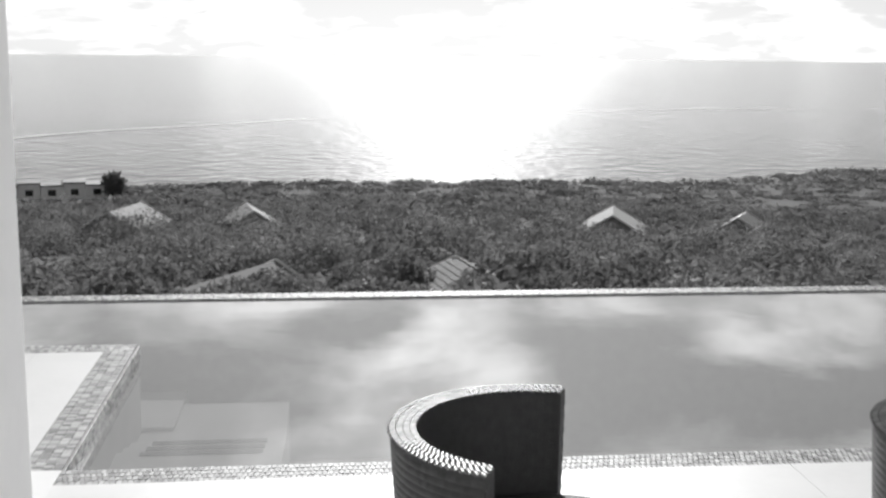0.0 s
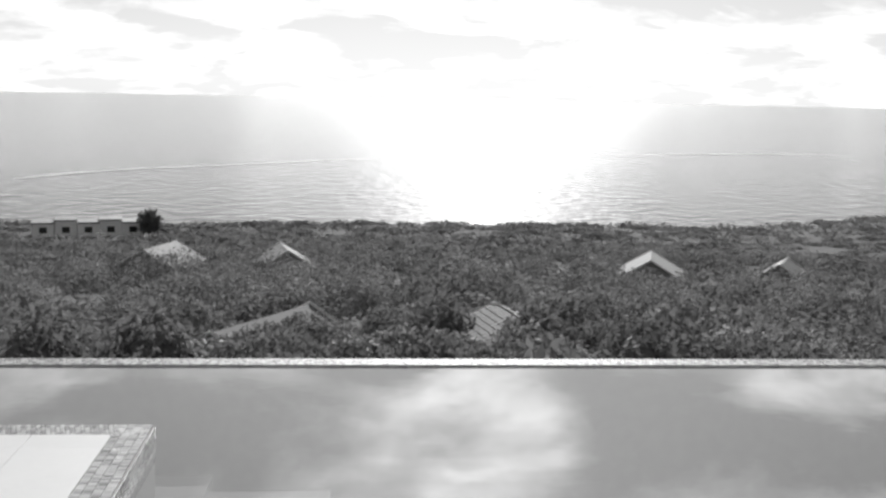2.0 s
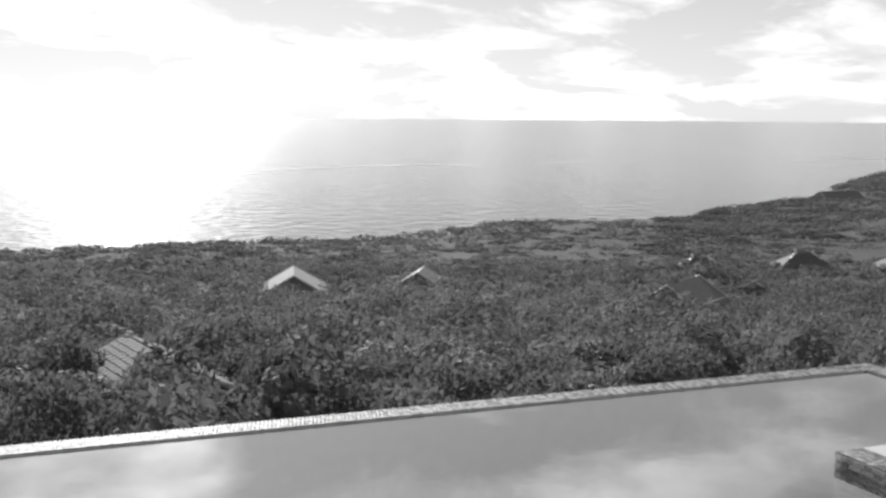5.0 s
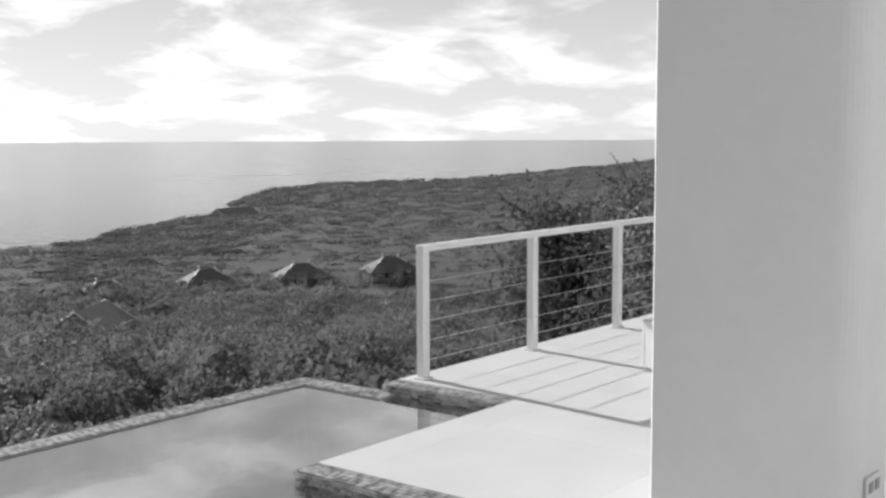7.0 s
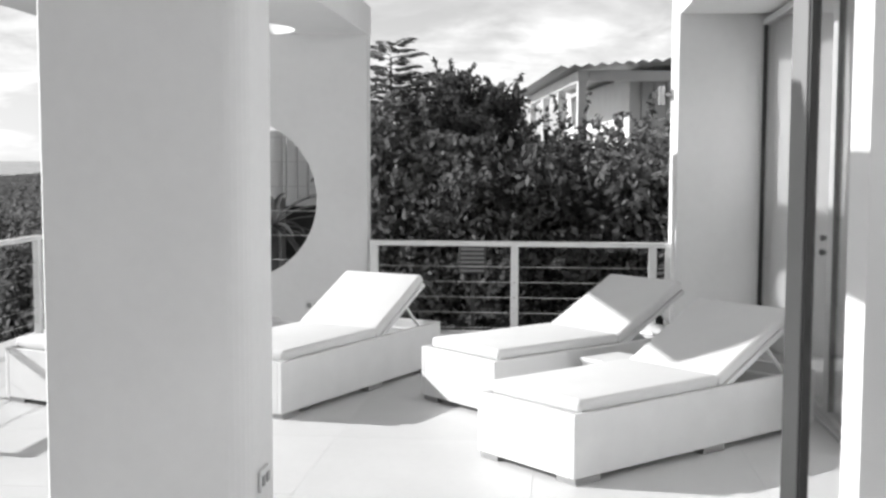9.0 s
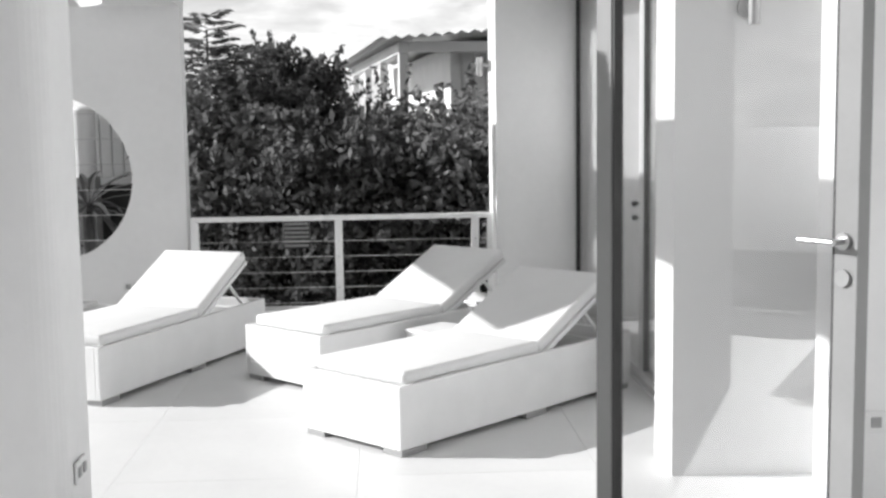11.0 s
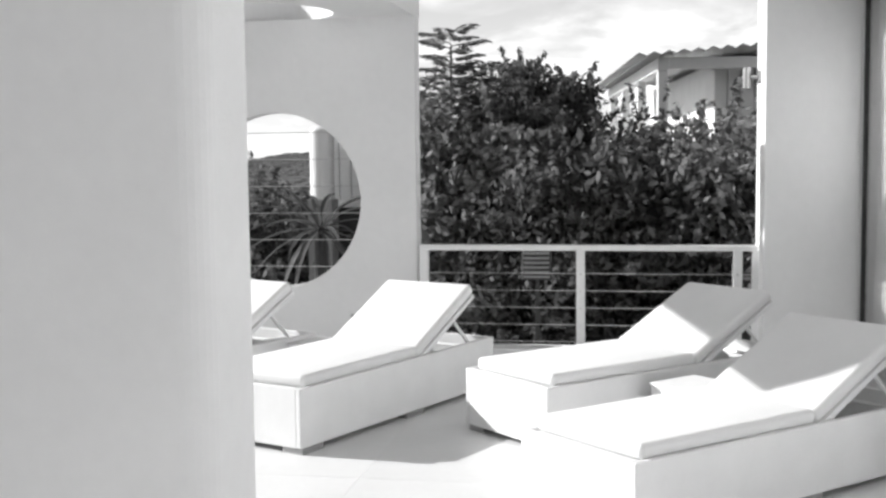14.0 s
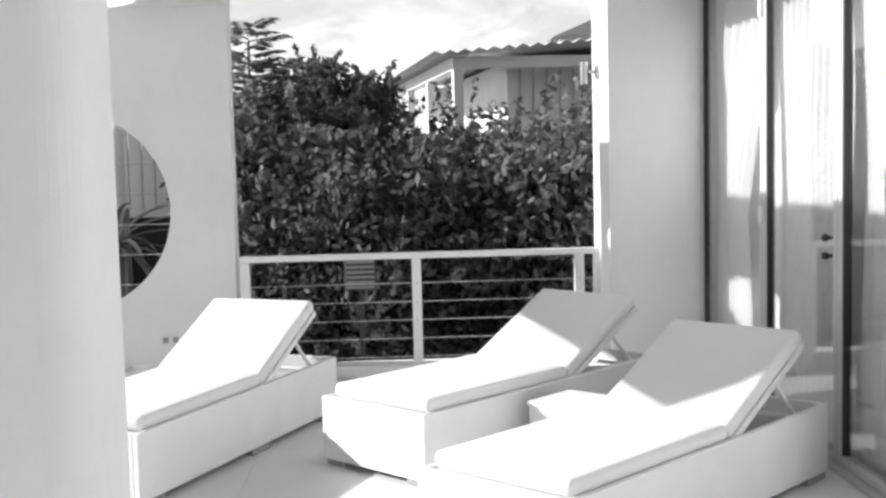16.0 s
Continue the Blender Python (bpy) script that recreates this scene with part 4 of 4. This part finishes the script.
# near shrubs, told apart one by one
def shrub_mesh(name, count, radii, leaf, material, stems=5):
    ob = empty(name, pose(0, 0, 0), "leafy evergreen shrub on the slope", "shrub", "shrubs below the pool")
    crown = quads_object("crown", leaf_cloud(count, radii, leaf) + np.array((0, 0, radii[2] * 0.9)), material)
    crown.parent = ob
    bm = bmesh.new()
    for k in range(stems):
        a = 2 * math.pi * k / stems
        rod(bm, (0.05 * math.cos(a), 0.05 * math.sin(a), -0.6), (radii[0] * 0.5 * math.cos(a), radii[1] * 0.5 * math.sin(a), radii[2] * 1.1), 0.035, 6, 0.012)
    part("stem", bm, BARK, ob)
    return ob


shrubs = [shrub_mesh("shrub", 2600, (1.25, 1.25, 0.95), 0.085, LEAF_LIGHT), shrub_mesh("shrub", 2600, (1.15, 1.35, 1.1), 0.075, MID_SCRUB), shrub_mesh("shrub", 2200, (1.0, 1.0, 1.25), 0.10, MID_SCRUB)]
spots = []
random.seed(5)
tries = 0
while len(spots) < 150 and tries < 20000:
    tries += 1
    b, d = random.uniform(-72, 30), random.uniform(7.2, 34)
    x, y = at_bearing(b, d, 0.5, 0.5)
    if y < 6.9 or (x > 6.0 and y < 6.2):
        continue
    if not clear_of_houses(x, y) or any(math.hypot(x - q[0], y - q[1]) < 1.25 for q in spots):
        continue
    spots.append((x, y))
used = set()
for k, (x, y) in enumerate(spots):
    kind = random.choice((0, 0, 1, 1, 2))
    s = random.uniform(0.75, 1.25)
    z = land(x, y)
    m = pose(x, y, z, random.uniform(-8, 8), random.uniform(-8, 8), random.uniform(0, 360))
    if kind not in used:
        shrubs[kind].matrix_world = m
        used.add(kind)
    else:
        copy_thing(shrubs[kind], m)

# scrub over the middle distance and the far bluff
big_templates = [leaf_cloud(1300, (1, 1, 0.75), 0.05, jitter=0.4) for _ in range(3)]
templates = [leaf_cloud(230, (1, 1, 0.75), 0.1, jitter=0.45) for _ in range(5)]
far_templates = [leaf_cloud(64, (1, 1, 0.7), 0.22, 0.75, bumps=7, jitter=0.25) for _ in range(6)]
mid, far = [], []
random.seed(11)
for _ in range(2300):
    b, d = random.uniform(-82, 32), 28 + 105 * random.random() ** 0.8
    x, y = at_bearing(b, d, 0, 0)
    if d > coast(b) - 1 or not clear_of_houses(x, y):
        continue
    s = random.uniform(0.9, 1.9) if random.random() < 0.93 else random.uniform(2.2, 3.2)
    mid.append(spin(random.choice(templates if s < 2 else big_templates), random.uniform(0, 6.28), (s, s, s * random.uniform(0.6, 1.1)), (x, y, land(x, y) + 0.15 * s)))
for k in range(12000):
    b = random.uniform(-95, 34) if k % 2 else random.uniform(-80, -33)
    r = coast(b)
    d = 105 + (r - 105) * random.random() ** (0.7 if r < 250 else 0.62)
    x, y = at_bearing(b, d, 0, 0)
    if not clear_of_houses(x, y):
        continue
    s = random.uniform(1.0, 2.1) * (1 + d / 500)
    far.append(spin(random.choice(far_templates), random.uniform(0, 6.28), (s, s, s * random.uniform(0.5, 0.9) * (1 if d < 170 else 0.6)), (x, y, land(x, y) - 0.1 * s)))
for hx, hy, r, z in HOUSE_RINGS:
    for k in range(14):
        a, rr = k * 0.449 + random.uniform(-0.1, 0.1), r * random.uniform(0.92, 1.25)
        x, y = hx + rr * math.cos(a), hy + rr * math.sin(a)
        g = land(x, y)
        s = random.uniform(0.9, 1.3)
        up = max(0.6, (z - g) * random.uniform(0.66, 0.9))
        mid.append(spin(random.choice(templates), random.uniform(0, 6.28), (s, s, up), (x, y, g + up * 0.5)))
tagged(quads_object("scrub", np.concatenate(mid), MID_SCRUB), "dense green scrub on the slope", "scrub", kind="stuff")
tagged(quads_object("woods", np.concatenate(far), SCRUB), "dark low woods on the bluff", "woods", kind="stuff")


# ---- hedge trees behind the east railing ----
def tree(name, x, y, height, spread, count, leaf, material, label, lean=0.0, feather=False):
    z = land(x, y)
    ob = empty(name, pose(x, y, z), label, "tree", "trees by the terrace")
    h = height - z
    bm = bmesh.new()
    rod(bm, (0, 0, -0.3), (lean * 0.4, 0, h * 0.5), 0.09, 8, 0.06)
    rod(bm, (lean * 0.4, 0, h * 0.5), (lean, 0.05, h * 0.9), 0.06, 8, 0.02)
    part("trunk", bm, BARK, ob)
    crowns = []
    random.seed(int(x * 100 + y * 10))
    bot = max(0.05, 1 - 2.6 / h)
    for k in range(26):
        a = k * 2.4 + random.uniform(-0.3, 0.3)
        hh = h * (bot + (0.93 - bot) * ((k * 7) % 26) / 25)
        r = spread * random.uniform(0.25, 0.85) * (1.05 - 0.35 * hh / h)
        tip = (lean * hh / h + r * math.cos(a), r * math.sin(a), hh + 0.25)
        bm = bmesh.new()
        rod(bm, (lean * hh / h * 0.8, 0, hh * 0.75), tip, 0.03, 6, 0.01)
        part("limb", bm, BARK, ob)
        g = spread * random.uniform(0.42, 0.6)
        crowns.append(leaf_cloud(count // 28, (g, g, g * random.uniform(0.6, 0.95)), leaf, 0.05) + np.array(tip))
        # loose shoots that break the outline
        for _ in range(7):
            u = np.array((random.gauss(0, 1), random.gauss(0, 1), abs(random.gauss(0.5, 0.8))))
            u /= np.linalg.norm(u)
            for j in range(9):
                q = leaf_cloud(2, (0.03, 0.03, 0.03), leaf)
                crowns.append(q + np.array(tip) + u * g * (0.75 + 0.075 * j))
    crowns.append(leaf_cloud(count // 20, (spread * 0.22, spread * 0.22, spread * 0.3), leaf, 0.2) + np.array((lean, 0, h * 0.92)))
    c = quads_object("crown", np.concatenate(crowns), material)
    c.parent = ob
    return ob


def feather_tree(x, y, height, label):
    """A slim tree whose twigs carry rows of narrow leaflets."""
    z = land(x, y)
    ob = empty("tree", pose(x, y, z), label, "tree", "trees by the terrace")
    h = height - z
    bm = bmesh.new()
    rod(bm, (0, 0, -0.3), (0.05, 0, h * 0.97), 0.055, 8, 0.012)
    part("trunk", bm, BARK, ob)
    qs = []
    bm = bmesh.new()
    random.seed(int(x * 77))
    for k in range(110):
        t = 0.35 + 0.65 * k / 109
        a = k * 2.4
        ln = (0.75 - 0.42 * (t - 0.35) / 0.65) * random.uniform(0.8, 1.1)
        o = Vector((0.05 * t, 0, h * t))
        e = o + Vector((math.cos(a) * ln, math.sin(a) * ln, 0.12 - 0.1 * random.random()))
        rod(bm, o, e, 0.007, 4, 0.003)
        d = (e - o).normalized()
        side = d.cross(Vector((0, 0, 1))).normalized()
        for j in range(9):
            p = o.lerp(e, 0.2 + 0.8 * j / 8)
            for s in (-1, 1):
                tip = p + side * s * 0.13 + d * 0.06 + Vector((0, 0, -0.06 + 0.03 * random.random()))
                mid_a = p.lerp(tip, 0.5) + d * 0.028
                mid_b = p.lerp(tip, 0.5) - d * 0.028
                qs.append([tuple(p), tuple(mid_a), tuple(tip), tuple(mid_b)])
    tagged(part("twig", bm, BARK, ob), kind="stuff")
    c = quads_object("crown", np.array(qs), LEAF)
    c.parent = ob
    return ob


feather_tree(14, 1.86, 2.93, "slim dark tree with feathery drooping leaves")
feather_tree(14.4, 1.7, 2.57, "slim dark tree with feathery drooping leaves")
feather_tree(14, 2.32, 2.21, "slim dark tree with feathery drooping leaves")
hedge = [(15.21, 1.37, 2.2, 0.75), (16.29, 1.03, 2.56, 0.85), (13.59, 1.66, 1.88, 1.1), (13.32, 0.62, 1.34, 1.15), (13.46, -0.35, 1.43, 1.15), (13.32, -1.37, 1.47, 1.15), (13.59, -2.33, 1.47, 1.2),
         (15.21, -0.73, 1.56, 1.2), (15.35, -2.16, 1.61, 1.2), (15.08, 2.9, 0.9, 1.0), (13.73, 3.77, 0.89, 0.9), (15.75, 4.73, 0.88, 1.0), (14.4, 5.15, 0.43, 1.0), (17.51, 6.19, 0.43, 1.2),
         (16.56, 7.5, 0.16, 1.3), (18.86, 9.5, 0.07, 1.5), (20.21, 12.0, -0.12, 1.6), (13.59, -3.51, 1.7, 1.3), (22.23, 8.67, 0.34, 1.8), (24.26, 11.73, 0.15, 1.9)]
for k, (x, y, h, s) in enumerate(hedge):
    tree("tree", x, y, h, s, 15000, 0.055 if k % 3 else 0.047, (LEAF, LEAF, LEAF_LIGHT)[k % 3], "dense dark-green tree behind the railing")


def fan_palm(x, y, z, label):
    ob = empty("palm", pose(x, y, land(x, y)), label, "palm")
    h = z - land(x, y)
    bm = bmesh.new()
    rod(bm, (0, 0, -0.3), (0.05, 0, h), 0.07, 10, 0.05)
    part("trunk", bm, BARK, ob)
    for k in range(26):
        a, el = k * 2.4, radians(70 - 110 * k / 26)
        bm = bmesh.new()
        ln = random.uniform(0.7, 0.95)
        pts = []
        for j in range(7):
            t = j / 6
            r = ln * t * math.cos(el - t * 0.5)
            zz = h + ln * t * math.sin(el) - 0.35 * t * t
            wdt = 0.035 * math.sin(math.pi * (0.12 + 0.86 * t))
            c, s = math.cos(a), math.sin(a)
            pts.append([bm.verts.new((r * c - s * wdt + 0.05, r * s + c * wdt, zz + 0.012)), bm.verts.new((r * c + 0.05, r * s, zz)), bm.verts.new((r * c + s * wdt + 0.05, r * s - c * wdt, zz + 0.012))])
        for j in range(6):
            for q in range(2):
                bm.faces.new((pts[j][q], pts[j][q + 1], pts[j + 1][q + 1], pts[j + 1][q]))
        part("frond", bm, LEAF, ob)
    return ob


fan_palm(11.7, 2.72, 0.92, "spiky yucca palm seen through the round opening")


# ---- neighbouring house above the hedge ----
def neighbour():
    """White boarded house with a corrugated porch roof on slim posts."""
    ob = empty("neighbour_house", pose(18.1, -0.48, 0, 0, 0, 6.6), "white boarded house with corrugated porch roof on posts", "house")
    z0, z1 = 1.1, 2.86
    # local axes: x runs away along the porch, y to the side of the gable
    for k in range(4):
        x = 0.06 + k * 2.6
        part("post", boxed((x - 0.07, -0.07, -2.5), (x + 0.07, 0.07, z1 - 0.12), 0.01), WHITE_TRIM, ob)
    part("beam", boxed((-0.05, -0.08, z1 - 0.12), (8.2, 0.08, z1 + 0.06), 0.008), WHITE_TRIM, ob)
    part("beam", boxed((-0.08, -4.5, z1 - 0.1), (0.08, -0.08, z1 + 0.06), 0.008), WHITE_TRIM, ob)
    part("porch_floor", boxed((-0.1, -5.0, z0 - 0.25), (8.4, 0.1, z0 - 0.1)), HOUSE_WALL, ob)
    part("wall", boxed((0.9, -6.0, -2.5), (9.0, -0.9, z1 + 0.05)), WHITE_TRIM, ob)
    for k in range(26):
        y = -0.95 - k * 0.2
        part("board", boxed((0.85, y - 0.085, z0 - 0.1), (0.9, y + 0.085, z1), 0.006), WHITE_TRIM, ob)
    vs, fs = [], []
    n = 120
    for i in range(n + 1):
        y = 0.42 - i * 0.05
        for x in (-0.4, 8.6):
            vs.append((x, y, z1 + 0.08 + 0.075 * (0.42 - y) + 0.024 * math.sin(i * 2 * math.pi / 4)))
    m = len(vs)
    vs += [(x, y, z - 0.012) for x, y, z in vs]
    for i in range(n):
        a = 2 * i
        fs.append((a, a + 2, a + 3, a + 1))
        fs.append((m + a + 1, m + a + 3, m + a + 2, m + a))
        fs.append((a, m + a, m + a + 2, a + 2))
    r = from_arrays("porch_roof", vs, fs, CORRUGATED)
    r.parent = ob
    tagged(r, "white corrugated roof sheet")
    return ob


neighbour()


def vent_box(x, y, z):
    ob = empty("louvre_vent", pose(x, y, z, 0, 0, -90), "grey louvred vent box in the hedge", "vent")
    part("case", boxed((-0.13, -0.02, -0.14), (0.13, 0.12, 0.14), 0.01), CUSHION_DARK, ob)
    for k in range(6):
        part("slat", boxed((-0.115, -0.036, -0.12 + k * 0.042), (0.115, -0.021, -0.1 + k * 0.042)), GREY_FOOT, ob)
    part("stand", boxed((-0.02, 0.06, -3.0), (0.02, 0.1, -0.14)), CUSHION_DARK, ob)
    return ob


vent_box(11.6, 0.70, 0.63)


def water_tank(x, y, z0, z1, r):
    ob = empty("water_tank", pose(x, y, land(x, y)), "white rounded cylinder tank seen beyond the opening", "tank")
    g = land(x, y)
    bm = bmesh.new()
    rod(bm, (0, 0, z0 - g), (0, 0, z1 - r * 0.4 - g), r, 24)
    part("body", bm, CORRUGATED, ob, "", False)
    bm = bmesh.new()
    bmesh.ops.create_uvsphere(bm, u_segments=24, v_segments=12, radius=r * 0.99, matrix=Matrix.Translation((0, 0, z1 - r * 0.4 - g)) @ Matrix.Diagonal((1, 1, 0.4, 1)))
    part("dome", bm, CORRUGATED, ob)
    part("stand", boxed((-r, -r, -0.4), (r, r, z0 - g)), HOUSE_WALL, ob)
    return ob


water_tank(13.2, 3.10, 1.15, 1.92, 0.13)
part_shed = empty("shed", pose(13.7, 2.95, land(13.7, 2.95)), "white sheet-clad shed behind the trees", "shed")
shed_z = land(13.7, 2.95)
for k in range(6):
    part("panel", boxed((-0.03, 0.10 - k * 0.13, 1.12 - shed_z), (0.03, 0.215 - k * 0.13, 2.0 - shed_z), 0.01), CORRUGATED, part_shed)
part("frame_rail", boxed((-0.05, -0.6, 1.04 - shed_z), (0.05, 0.25, 1.12 - shed_z), 0.008), WHITE_TRIM, part_shed)
# added support for the panels; its shade is put in by the dark colour
part("base", boxed((0.05, -0.55, -0.3), (0.9, 0.2, 1.04 - shed_z)), EARTH, part_shed, "added block under the shed panels, coloured dark as if shaded")
part("roof", boxed((-0.06, -0.66, 2.0 - land(13.7, 2.95)), (1.0, 0.4, 2.06 - land(13.7, 2.95))), CORRUGATED, part_shed)


def chimney_roof():
    ob = empty("neighbour_roof", pose(22.5, -3.9, -0.45), "dark hipped roof with a square chimney behind the porch", "roof")
    bm = bmesh.new()
    base = [bm.verts.new(p) for p in ((-1.6, -2.4, 3.9), (1.6, -2.4, 3.9), (1.6, 1.7, 3.9), (-1.6, 1.7, 3.9))]
    top = bm.verts.new((0, -0.2, 4.75))
    for k in range(4):
        bm.faces.new((base[k], base[(k + 1) % 4], top))
    bm.faces.new(base[::-1])
    part("roof", bm, ROOF_LIGHT, ob)
    part("chimney", boxed((-0.3, -0.45, 4.3), (0.3, 0.15, 5.05), 0.02), ROOF_GREY, ob)
    part("wall", boxed((-1.5, -2.3, -2.5), (1.5, 1.6, 3.9)), HOUSE_WALL, ob)
    return ob


chimney_roof()
tree("tree", *at_bearing(9.9, 176, 0.29, -1.31), top_at(-6.2, 176), 1.6, 3500, 0.2, SCRUB, "lone round tree beside the apartment row")
